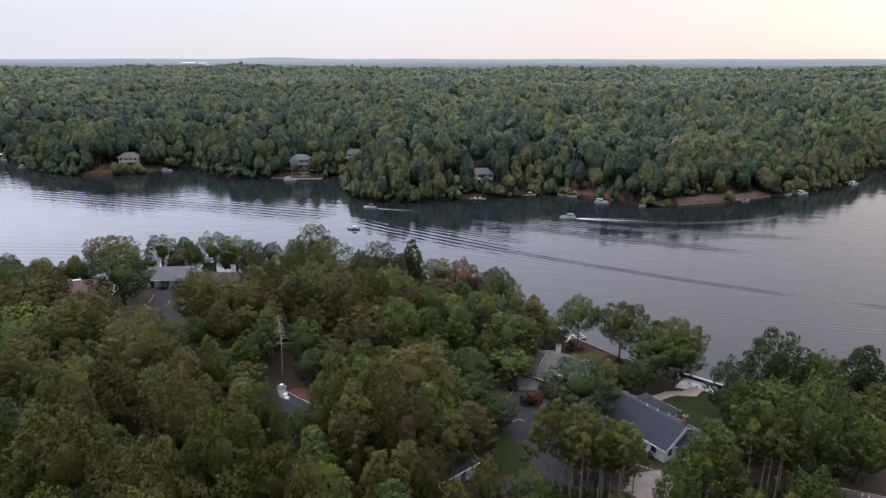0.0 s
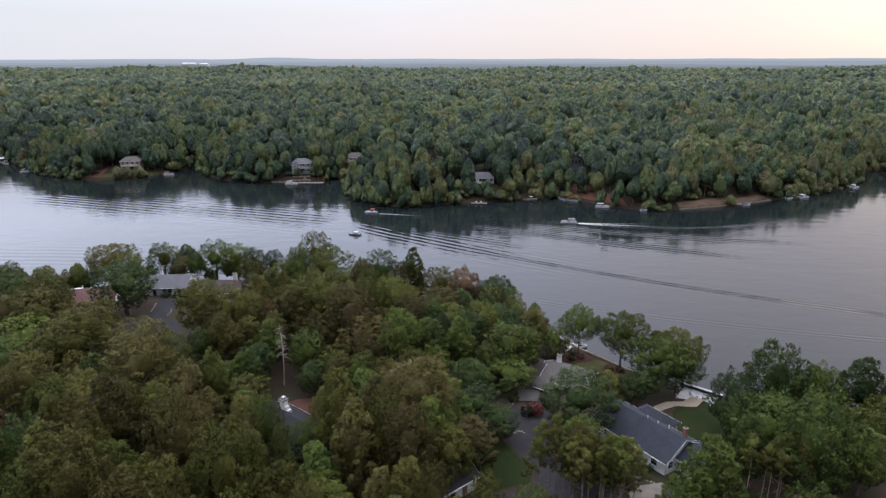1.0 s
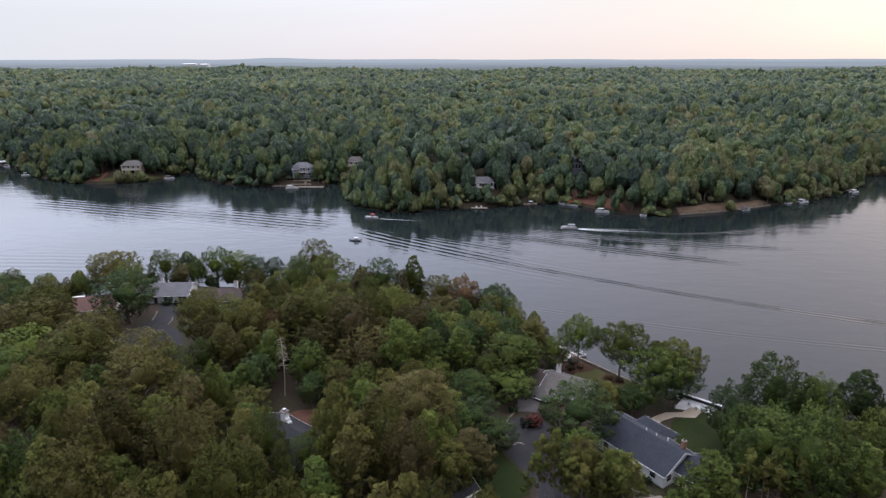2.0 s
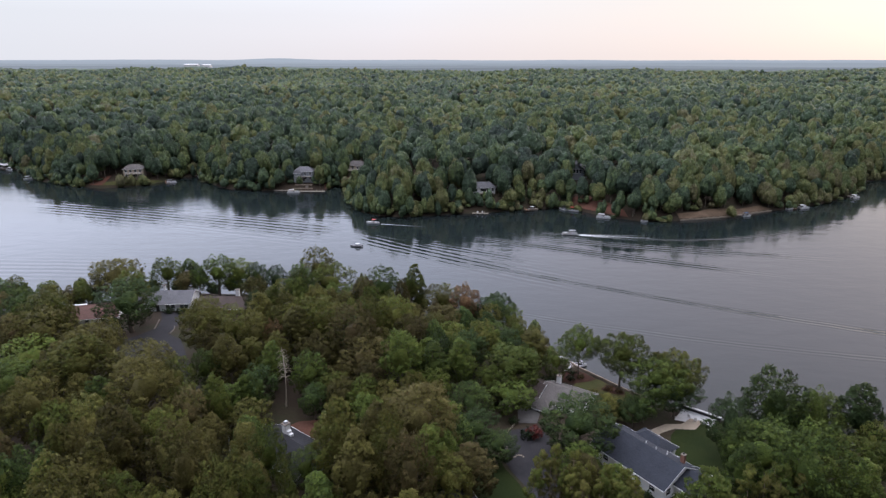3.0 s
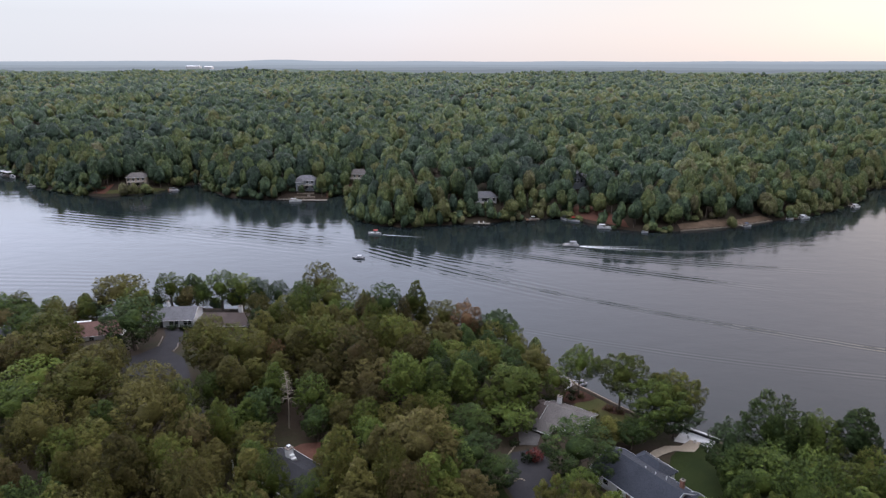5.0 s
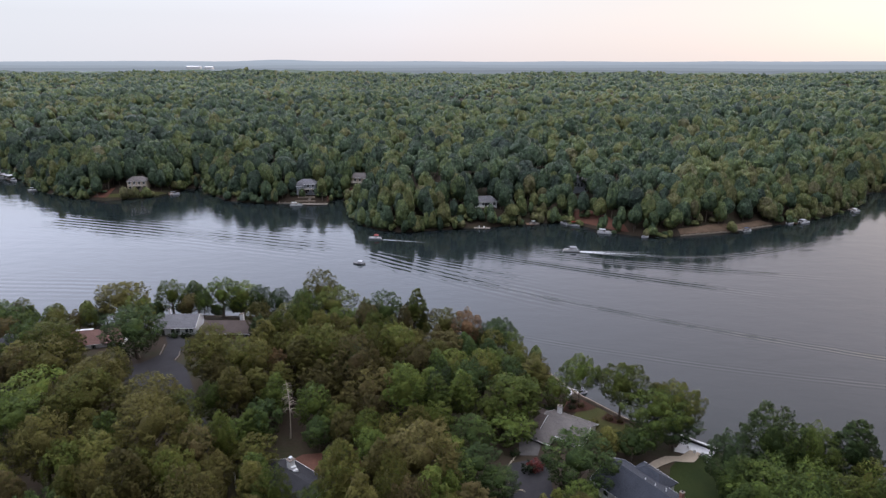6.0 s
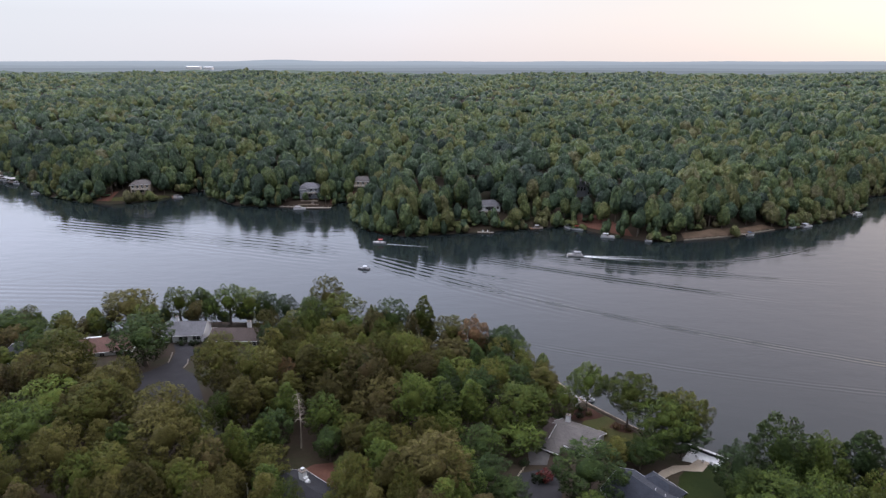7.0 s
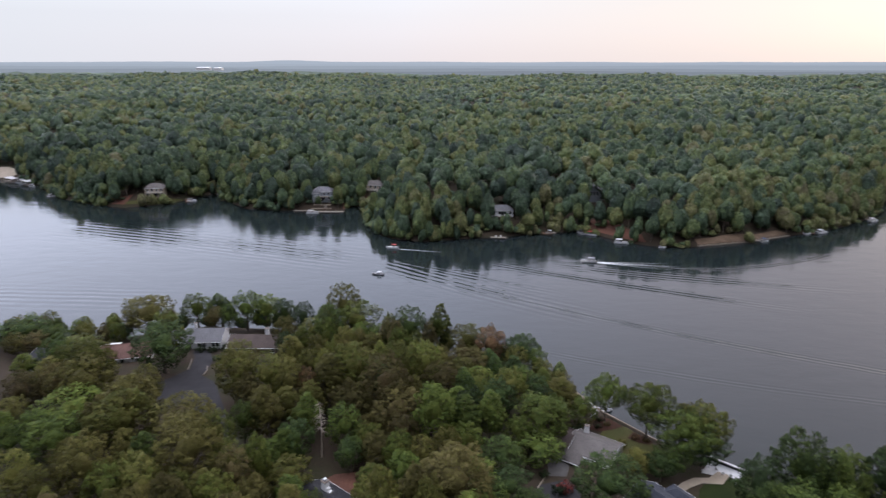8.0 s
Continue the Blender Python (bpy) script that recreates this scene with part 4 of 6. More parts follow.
def clump_template(seed, fineness, leaves, size, lumps=26, style="broad", low=-0.45):
    """A far crown one unit high and one across: a dome of rounded leafy lumps with deep creases, and loose sprays of leaves."""
    rng = np.random.default_rng(seed)
    half, mid = {"broad": (0.37, 0.63), "tall": (0.45, 0.55), "shrub": (0.48, 0.46)}[style]
    stretch = np.array([0.5, 0.5, half])
    big = unit(rng.normal(size=(6, 3)) + np.array([0, 0, 0.25]))
    push = rng.uniform(-0.16, 0.22, 6)
    k = np.arange(lumps)
    dz = 1.0 - (k + 0.5) / lumps * 1.7
    ang = k * 2.39996 + rng.uniform(-0.6, 0.6, lumps)
    rad = np.sqrt(np.maximum(0, 1 - dz ** 2))
    lump = unit(np.stack((rad * np.cos(ang), rad * np.sin(ang), dz), -1) + rng.normal(size=(lumps, 3)) * 0.13)
    spread = 2.05 / math.sqrt(lumps) * rng.uniform(0.8, 1.35, lumps)
    swell = rng.uniform(0.07, 0.20, lumps)

    tall_lumps = np.array([1.0, 1.0, 0.7])

    def shape(d):
        near = np.arccos(np.clip(unit(d * tall_lumps) @ unit(lump * tall_lumps).T, -1, 1)) / spread
        bumps = swell * np.sqrt(np.maximum(0, 1 - near ** 2))
        best = np.argmax(bumps, 1)
        r = 0.70 + bumps.max(1) + np.sum(push * np.maximum(0, d @ big.T) ** 3, 1)
        p = d * r[:, None] * stretch
        t = 1.0 - (0.24 if style == "tall" else 0.08) * p[:, 2:3] / half
        return p * np.concatenate((t, t, np.ones_like(t)), 1) + np.array([0, 0, mid]), best

    ball_v, ball_f = BALLS[fineness]
    turned = ball_v @ np.array(Euler(rng.uniform(0, 6.3, 3)).to_matrix()).T
    shell, best = shape(turned)
    shell = shell + unit(turned) * rng.normal(0, 0.030, (len(shell), 1))
    faces = ball_f[turned[ball_f][:, :, 2].mean(1) > low]
    corner = shell[faces]
    flat = unit(np.cross(corner[:, 1] - corner[:, 0], corner[:, 2] - corner[:, 0]))
    vert_n = np.zeros_like(shell)
    for c in range(3):
        np.add.at(vert_n, faces[:, c], flat)
    vert_n = unit(vert_n)
    shade = rng.random(lumps)
    verts, normals, tuft_of = [corner.reshape(-1, 3)], [vert_n[faces].reshape(-1, 3)], [shade[best[faces]].reshape(-1)]
    if leaves:
        d = unit(rng.normal(size=(leaves, 3)) + np.array([0, 0, 0.45]))
        spots, owner = shape(d)
        verts.append(leaf_sprays(rng, spots + d * 0.01, d, size, 0.45))
        normals.append(np.repeat(unit(d * 0.55 + (d - lump[owner]) * 1.2 + np.array([0, 0, 0.25])), 3, axis=0))
        tuft_of.append(np.repeat(shade[owner], 3))
    return np.concatenate(verts), np.concatenate(normals), np.concatenate(tuft_of)


def stands(x, y):
    """Older and younger stands of wood differ in height."""
    return 0.13 * np.sin(x * 0.052 + 2.0 * np.sin(y * 0.021)) * np.cos(y * 0.037 + 1.5 * np.sin(x * 0.017)) + 0.07 * np.sin(x * 0.13 + y * 0.05)


def three(template):
    return np.arange(len(template[0])).reshape(-1, 3)


def forest(name, rng, xs, ys, templates, faces_of, high, wide, mat, label, tones=(0.27, 0.13), sink=None, smooth_faces=False):
    """Many trees as one object: each takes a template, stretched and turned, with its own tone."""
    zs = ground_z(xs, ys)
    pick = rng.integers(0, len(templates), len(xs))
    verts, faces, tone_of, boughs, tufts, at = [], [], [], [], [], 0
    for k, ((tv, tn, tt), tf) in enumerate(zip(templates, faces_of)):
        who = np.where(pick == k)[0]
        if not len(who):
            continue
        a = rng.uniform(0, 6.283, len(who))
        h, w2 = rng.uniform(*high, len(who)), rng.uniform(*wide, len(who))
        if sink is not None:
            h, w2 = h * sink[who], w2 * np.sqrt(sink[who])
        c, s = np.cos(a)[:, None], np.sin(a)[:, None]
        px = (tv[None, :, 0] * c - tv[None, :, 1] * s) * w2[:, None] + xs[who][:, None]
        py = (tv[None, :, 0] * s + tv[None, :, 1] * c) * w2[:, None] + ys[who][:, None]
        pz = tv[None, :, 2] * h[:, None] + zs[who][:, None]
        verts.append(np.stack((px, py, pz), -1).reshape(-1, 3))
        faces.append((tf[None] + (np.arange(len(who)) * len(tv))[:, None, None]).reshape(-1, tf.shape[1]) + at)
        # western tones drop: haze and shade there put in as darker, bluer green
        tone = np.clip(rng.normal(*tones, len(who)) + 0.14 * rolling(xs[who] * 2.3, ys[who] * 2.0) + 0.10 * np.sin(xs[who] * 0.09) * np.cos(ys[who] * 0.07) - 0.13 * smooth(45, 100, -xs[who]) * smooth(700, 420, ys[who]), 0, 0.70)
        tone_of.append(np.repeat(tone, len(tv)))
        tufts.append(np.tile(tt, len(who)))
        nx2, ny2 = tn[None, :, 0] * c - tn[None, :, 1] * s, tn[None, :, 0] * s + tn[None, :, 1] * c
        boughs.append(np.stack((nx2, ny2, np.broadcast_to(tn[None, :, 2], nx2.shape)), -1).reshape(-1, 3))
        at += len(who) * len(tv)
    ob = new(name, array_mesh(name, np.concatenate(verts), np.concatenate(faces), mat, [("tone", np.concatenate(tone_of)), ("bough", np.concatenate(boughs)), ("tuft", np.concatenate(tufts))], smooth_faces))
    return tagged(ob, label, "forest", kind="stuff")


rng = np.random.default_rng(11)


def in_far_wood(lo, hi):
    def test(x, y):
        d, far = shore_distance(x, y)
        return far & (d > lo) & (d < hi) & (np.abs(x) < 0.80 * y + 40)
    return test


# the first rows along the far shore, with trunks
xs, ys = scatter(rng, -380, 330, 284, 500, 5.9, in_far_wood(1.0, 30))
ok = np.array([far_clear(a, b) for a, b in zip(xs, ys)])
xs, ys = xs[ok], ys[ok]
d, _ = shore_distance(xs, ys)
low_front = rng.uniform(0.72, 1.12, len(xs)) * (0.84 + 0.16 * np.clip(d / 8, 0, 1))
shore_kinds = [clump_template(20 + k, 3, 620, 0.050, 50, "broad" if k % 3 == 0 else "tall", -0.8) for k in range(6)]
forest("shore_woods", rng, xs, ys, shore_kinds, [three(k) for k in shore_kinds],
       (14.0, 19.0), (5.8, 10.0), HAZED_WOODS, "leafy green trees leaning over the far shore", (0.40, 0.16), low_front)
bm = bmesh.new()
for x, y in zip(xs[d < 16], ys[d < 16]):
    z = gz(x, y)
    lean = rng.uniform(-0.6, 0.6, 2)
    tube(bm, [(x, y, z - 0.3), (x + lean[0] * 0.5, y + lean[1] * 0.5, z + 5), (x + lean[0], y + lean[1], z + 11)], [0.24, 0.19, 0.10], 5)
data = bpy.data.meshes.new("shore_trunks")
bm.to_mesh(data)
bm.free()
data.materials.append(BARK)
tagged(new("shore_trunks", data), "pale trunks of the trees along the far shore", "tree trunks", kind="stuff")

# bushes that hang over the water's edge
bx, by = [], []
for line, off in ((FAR_SHORE, 1.0), (NEAR_SHORE, 1.4)):
    for (x0, y0), (x1, y1) in zip(line, line[1:]):
        length = math.hypot(x1 - x0, y1 - y0)
        if abs(x0) > 360:
            continue
        for k in range(int(length / 1.1)):
            f = (k + rng.random()) / max(1, int(length / 1.1))
            e = rng.uniform(-1.0, 1.2) if rng.random() < 0.5 else rng.uniform(1.6, 6.5 if line is FAR_SHORE else 3.6)
            bx.append(x0 + (x1 - x0) * f + (y1 - y0) / length * e)
            by.append(y0 + (y1 - y0) * f - (x1 - x0) / length * e)
bx, by = np.array(bx), np.array(by)
EDGE_CLEAR = [(-212, 364, -176, 383, 5), (-95, 356, -70, 358, 4), (70, 308, 92, 290, 3), (112, 289, 166, 310, 3), (36, 134, 44, 127, 4), (52, 122, 58, 118, 5), (26, 152, 33, 141, 3),
              (-352, 455, -330, 446, 10), (14, 303, 20, 303, 1.6), (41, 311, 45, 311, 2)]


def edge_clear(x, y):
    for x0, y0, x1, y1, r in EDGE_CLEAR:
        dx, dy = x1 - x0, y1 - y0
        k = min(1, max(0, ((x - x0) * dx + (y - y0) * dy) / (dx * dx + dy * dy)))
        if math.hypot(x - x0 - k * dx, y - y0 - k * dy) < r:
            return False
    return True


d, far = shore_distance(bx, by)
ok = (d > -0.9) & np.array([edge_clear(a, b) for a, b in zip(bx, by)]) & (far | (rng.random(len(bx)) < 0.2))
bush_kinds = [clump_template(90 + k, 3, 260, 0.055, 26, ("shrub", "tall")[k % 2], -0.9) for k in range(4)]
forest("shore_bushes", rng, bx[ok], by[ok], bush_kinds, [three(k) for k in bush_kinds], (1.5, 9.0), (2.6, 5.6), HAZED_WOODS,
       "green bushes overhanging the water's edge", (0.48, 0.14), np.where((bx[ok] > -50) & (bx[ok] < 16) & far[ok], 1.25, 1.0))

xs, ys = scatter(rng, -640, 640, 300, 570, 9.8, in_far_wood(25, 900))
ok = np.array([far_clear(a, b) for a, b in zip(xs, ys)])
xs, ys = xs[ok], ys[ok]
vary = (rng.normal(1.0, 0.13, len(xs)) + stands(xs, ys)).clip(0.5, 1.4)
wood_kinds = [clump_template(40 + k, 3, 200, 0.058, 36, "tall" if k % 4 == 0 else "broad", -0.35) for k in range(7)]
forest("woods", rng, xs, ys, wood_kinds, [three(k) for k in wood_kinds], (14.0, 19.5), (7.5, 13.0), HAZED_WOODS,
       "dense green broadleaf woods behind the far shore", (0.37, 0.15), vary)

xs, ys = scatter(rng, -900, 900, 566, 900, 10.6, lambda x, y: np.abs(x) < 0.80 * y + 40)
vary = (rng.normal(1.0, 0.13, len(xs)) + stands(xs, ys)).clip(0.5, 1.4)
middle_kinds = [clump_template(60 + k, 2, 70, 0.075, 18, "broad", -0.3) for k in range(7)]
forest("middle_woods", rng, xs, ys, middle_kinds, [three(k) for k in middle_kinds], (14.0, 19.5), (8.0, 14.0), HAZED_WOODS,
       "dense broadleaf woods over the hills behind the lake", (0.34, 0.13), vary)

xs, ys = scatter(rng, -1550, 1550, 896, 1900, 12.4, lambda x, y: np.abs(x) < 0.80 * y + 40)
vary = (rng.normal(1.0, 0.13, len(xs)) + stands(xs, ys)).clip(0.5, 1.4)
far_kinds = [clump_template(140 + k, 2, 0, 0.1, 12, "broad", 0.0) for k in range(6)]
forest("far_woods", rng, xs, ys, far_kinds, [three(k) for k in far_kinds], (14.0, 19.5), (9.0, 15.0), HAZED_WOODS,
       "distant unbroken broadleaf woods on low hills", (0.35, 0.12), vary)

fx = axis((-3200, 3200, 26))
fy = axis((1880, 2200, 16))
FX, FY = np.meshgrid(fx, fy)
FX = FX + rng.uniform(-9, 9, FX.shape)
FZ = ground_z(FX, FY) + 14 + rng.uniform(-4.5, 4.5, FX.shape)
k1, k2 = len(fx), len(fy)
idx = np.arange(k1 * k2).reshape(k2, k1)
cells = np.stack((idx[:-1, :-1], idx[:-1, 1:], idx[1:, 1:], idx[1:, :-1]), -1).reshape(-1, 4)
canopy = new("forest_canopy", array_mesh("forest_canopy", np.stack((FX, FY, FZ), -1).reshape(-1, 3), cells, HAZED_WOODS, [("tone", np.clip(rng.normal(0.2, 0.1, FX.size), 0, 0.6)), ("bough", np.tile([0.0, -0.2, 1.0], (FX.size, 1))), ("tuft", rng.random(FX.size))]))
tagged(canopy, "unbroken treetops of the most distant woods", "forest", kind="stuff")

# ---------------------------------------------------------------- houses
def gable_block(house, x0, x1, y0, y1, wall_h, rise, wall, roof, hip=0.0, over=0.45, foot=-0.6, trim=True):
    """Walls and a pitched roof with its ridge along x, in the house's own frame."""
    ym = (y0 + y1) / 2
    bm = bmesh.new()
    low = [bm.verts.new(p) for p in ((x0, y0, foot), (x1, y0, foot), (x1, y1, foot), (x0, y1, foot))]
    top = [bm.verts.new(p) for p in ((x0, y0, wall_h), (x1, y0, wall_h), (x1, y1, wall_h), (x0, y1, wall_h))]
    for k in range(4):
        bm.faces.new((low[k], low[(k + 1) % 4], top[(k + 1) % 4], top[k]))
    if not hip:
        a, b = bm.verts.new((x0, ym, wall_h + rise)), bm.verts.new((x1, ym, wall_h + rise))
        bm.faces.new((top[0], a, top[3]))
        bm.faces.new((top[1], top[2], b))
    walls = part("wall", bm, wall, house)
    run = (y1 - y0) / 2
    drop = rise * over / run
    e0, e1 = x0 - over, x1 + over
    ridge_z, eave_z = wall_h + rise + 0.1, wall_h - drop + 0.1
    h0, h1 = (x0 + hip, x1 - hip) if hip else (e0, e1)
    bm = bmesh.new()
    uv = bm.loops.layers.uv.new("UVMap")
    outer = [(e0, y0 - over, eave_z), (e1, y0 - over, eave_z), (e1, y1 + over, eave_z), (e0, y1 + over, eave_z), (h0, ym, ridge_z), (h1, ym, ridge_z)]
    up_v = [bm.verts.new(p) for p in outer]
    dn_v = [bm.verts.new((p[0], p[1], p[2] - 0.16)) for p in outer]
    slopes = [(0, 1, 5, 4), (2, 3, 4, 5)]
    ends = [(1, 2, 5), (3, 0, 4)]
    faces = list(slopes) + (ends if hip else [])
    for f in faces:
        made = bm.faces.new([up_v[k] for k in f])
        bm.faces.new([dn_v[k] for k in f[::-1]])
        p0, p1 = Vector(outer[f[0]]), Vector(outer[f[1]])
        ux = (p1 - p0).normalized()
        for loop in made.loops:
            d = loop.vert.co - p0
            u = d.dot(ux)
            loop[uv].uv = (u, (d - ux * u).length)
    rim = [0, 1, 2, 3] if hip else [0, 1, 5, 2, 3, 4]
    for k in range(len(rim)):
        a, b = rim[k], rim[(k + 1) % len(rim)]
        bm.faces.new((dn_v[a], dn_v[b], up_v[b], up_v[a]))
    part("roof", bm, roof, house)
    if trim:
        for y in (y0 - over - 0.06, y1 + over + 0.06):
            part("gutter", boxed(e0, e1, y - 0.06, y + 0.06, eave_z - 0.2, eave_z - 0.06), WHITE, house, "white metal gutter")
        if not hip:
            for x, s in ((e0, -1), (e1, 1)):
                for ya in (y0 - over, y1 + over):
                    bm = bmesh.new()
                    t = 0.05 * s
                    pts = [(ya, eave_z - 0.22), (ym, ridge_z - 0.22), (ym, ridge_z + 0.03), (ya, eave_z + 0.03)]
                    va = [bm.verts.new((x + t * 0.2, y, z)) for y, z in pts]
                    vb = [bm.verts.new((x + t, y, z)) for y, z in pts]
                    bm.faces.new(va)
                    bm.faces.new(vb[::-1])
                    for k in range(4):
                        bm.faces.new((va[k], vb[k], vb[(k + 1) % 4], va[(k + 1) % 4]))
                    bmesh.ops.recalc_face_normals(bm, faces=bm.faces)
                    part("barge_board", bm, WHITE, house, "white barge board")
    return walls


def window(house, side, at, face, z, wide=1.1, high=1.2, name="window"):
    """A framed window on a wall: side '-y', '+y', '-x' or '+x', at along it, face the wall's place."""
    def put(name_, a0, a1, z0, z1, d0, d1, mat, parent, label=""):
        s = -1 if side[0] == "-" else 1
        lo, hi = sorted((face + s * d0, face + s * d1))
        args = (a0, a1, lo, hi, z0, z1) if side[1] == "y" else (lo, hi, a0, a1, z0, z1)
        return part(name_, boxed(*args), mat, parent, label)
    body = put(name, at - wide / 2 - 0.09, at + wide / 2 + 0.09, z - 0.09, z + high + 0.09, 0.003, 0.05, WHITE, house, "white-framed window")
    mid = z + high / 2
    put("pane", at - wide / 2, at + wide / 2, mid + 0.03, z + high, 0.045, 0.06, GLASS, body)
    put("pane", at - wide / 2, at + wide / 2, z, mid - 0.03, 0.045, 0.06, GLASS, body)
    put("sill", at - wide / 2 - 0.14, at + wide / 2 + 0.14, z - 0.15, z - 0.09, 0.003, 0.12, WHITE, body)


def door(house, side, at, face, wide=0.95, high=2.05, mat=BROWN_TIMBER, z=0.0):
    s = -1 if side[0] == "-" else 1
    lo, hi = sorted((face + s * 0.003, face + s * 0.07))
    args = (at - wide / 2, at + wide / 2, lo, hi, z, z + high) if side[1] == "y" else (lo, hi, at - wide / 2, at + wide / 2, z, z + high)
    leaf = part("door", boxed(*args), mat, house)
    knob_at = at + wide * 0.38
    lo, hi = sorted((face + s * 0.06, face + s * 0.12))
    args = (knob_at - 0.04, knob_at + 0.04, lo, hi, z + 0.95, z + 1.05) if side[1] == "y" else (lo, hi, knob_at - 0.04, knob_at + 0.04, z + 0.95, z + 1.05)
    part("door_handle", boxed(*args), METAL, leaf)


def chimney(house, x, y, z0, z1, wide=0.8, mat=BRICK, label="brick chimney"):
    stack = part("chimney", boxed(x - wide / 2, x + wide / 2, y - wide / 2, y + wide / 2, z0, z1), mat, house, label)
    part("chimney_cap", boxed(x - wide / 2 - 0.08, x + wide / 2 + 0.08, y - wide / 2 - 0.08, y + wide / 2 + 0.08, z1, z1 + 0.12, bevel=0.03), CONCRETE, stack)
    bm = bmesh.new()
    tube(bm, [(x, y, z1 + 0.1), (x, y, z1 + 0.42)], [0.16, 0.14], 8)
    part("flue", bm, DARK, stack)


def vent(house, x, y, z):
    bm = bmesh.new()
    tube(bm, [(x, y, z - 0.3), (x, y, z + 0.35)], [0.09, 0.09], 6)
    part("roof_vent", bm, WHITE, house, "white vent pipe")


def deck(house, x0, x1, y0, y1, z, down, rail=True, mat=TIMBER):
    """A timber deck on posts with a railing round its outer sides."""
    bed = part("deck", boxed(x0, x1, y0, y1, z - 0.15, z), mat, house, "weathered timber deck")
    for x in (x0 + 0.15, (x0 + x1) / 2, x1 - 0.15):
        part("post", boxed(x - 0.09, x + 0.09, y0 + 0.06, y0 + 0.24, z - down, z - 0.15), mat, bed)
    if rail:
        part("rail", boxed(x0, x1, y0, y0 + 0.07, z + 0.9, z + 0.98), WHITE, bed)
        bm = bmesh.new()
        k = int((x1 - x0) / 0.35)
        for i in range(k + 1):
            x = x0 + (x1 - x0) * i / k
            box(bm, x - 0.02, x + 0.02, y0 + 0.015, y0 + 0.055, z, z + 0.9)
        part("balusters", bm, WHITE, bed)


# white house with the long blue-grey roof
hx, hy = 36.6, 97.6
white_house = thing("house", hx, hy, 2.75, -55.2, "white-sided bungalow with long blue-grey shingle roof", "house")
gable_block(white_house, -8.2, 7.4, -4.6, 4.6, 2.7, 2.5, WALL_WHITE, ROOF_BLUE)
gable_block(white_house, 7.4, 11.6, -1.6, 5.2, 2.5, 1.55, WALL_WHITE, ROOF_BLUE)
gable_block(white_house, -6.0, 1.0, 3.0, 7.6, 2.5, 1.4, WALL_WHITE, ROOF_BLUE, hip=2.0)
for x in (5.2, 2.2, -1.8, -5.0):
    window(white_house, "-y", x, -4.6, 0.9)
window(white_house, "+x", -3.2, 7.4, 0.9)
window(white_house, "+x", 2.0, 11.6, 0.9, 1.6)
door(white_house, "-y", 0.2, -4.6)
chimney(white_house, 5.8, 2.6, 2.5, 5.5, 0.65)
for x, y in ((1.5, 0.8), (-0.6, 0.7), (3.4, 1.4)):
    vent(white_house, x, y, 4.95)

# taupe-roofed lake house with the white gable
hx, hy = 26.8, 122.2
lake_house = thing("house", hx, hy, 1.05, -34, "lake house with taupe roof and white gable", "house")
gable_block(lake_house, -4.6, 5.2, -4.4, 4.4, 2.4, 1.75, WALL_WHITE, ROOF_TAUPE)
gable_block(lake_house, -8.0, -4.6, -5.8, 3.4, 2.3, 1.75, WALL_UMBER, ROOF_BROWN)
gable_block(lake_house, -5.4, -0.6, -7.6, -4.4, 2.2, 1.2, WALL_UMBER, ROOF_TAUPE, hip=1.6)
window(lake_house, "+x", -2.0, 5.2, 0.9, 1.3)
window(lake_house, "+x", 1.8, 5.2, 0.9, 1.3)
window(lake_house, "-y", 2.0, -4.4, 0.9, 1.3)
window(lake_house, "-y", -3.4, -7.6, 0.8, 1.6)
door(lake_house, "-y", -6.8, -5.8)
chimney(lake_house, -3.0, 3.0, 2.4, 4.9, 0.9, WHITE, "white painted chimney")
deck(lake_house, -1.0, 4.4, 4.6, 7.0, 0.7, 1.4)

# grey-roofed house on the point
hx, hy = -79.2, 169.5
point_house = thing("house", hx, hy, gz(hx, hy) + 0.2, 4, "white house with grey hipped roof", "house")
gable_block(point_house, -5.4, 5.6, -4.4, 4.4, 2.6, 2.2, WALL_WHITE, ROOF_GREY)
gable_block(point_house, -9.0, -5.4, -3.4, 3.4, 2.6, 1.8, WALL_WHITE, ROOF_GREY)
for x in (-0.6, 0.9, 3.4, 4.6):
    window(point_house, "-y", x, -4.4, 1.0, 1.0, 1.2)
window(point_house, "-y", -7.0, -3.4, 1.0, 1.4)
door(point_house, "-y", -3.4, -4.4, mat=DARK)
chimney(point_house, -3.0, 1.2, 3.8, 6.0, 0.7, WHITE, "white painted chimney")

# red-brown roof beside it
hx, hy = -97.6, 160.4
red_house = thing("house", hx, hy, gz(hx, hy) - 0.8, 14, "low house with red-brown shingle roof", "house")
gable_block(red_house, -7.0, 6.5, -4.6, 4.6, 2.6, 2.1, WALL_WHITE, ROOF_RED)
part("ridge_light", boxed(-6.4, -2.0, 0.25, 1.0, 4.62, 4.80), WHITE, red_house, "white ridge skylight")
for x in (-4, -1, 3):
    window(red_house, "-y", x, -4.6, 0.9)
door(red_house, "-y", 5, -4.6)

# brown-roofed house with the white chimney
hx, hy = -62.4, 167.4
brown_house = thing("house", hx, hy, gz(hx, hy) - 0.4, 0, "long low house with brown roof", "house")
gable_block(brown_house, -8.0, 8.4, -4.2, 4.2, 2.5, 1.9, WALL_UMBER, ROOF_BROWN)
chimney(brown_house, 2.4, 0.6, 2.5, 6.3, 1.0, WHITE, "white painted chimney")
for x in (-5, -1.5, 5):
    window(brown_house, "-y", x, -4.2, 0.9)
door(brown_house, "-y", 1, -4.2)

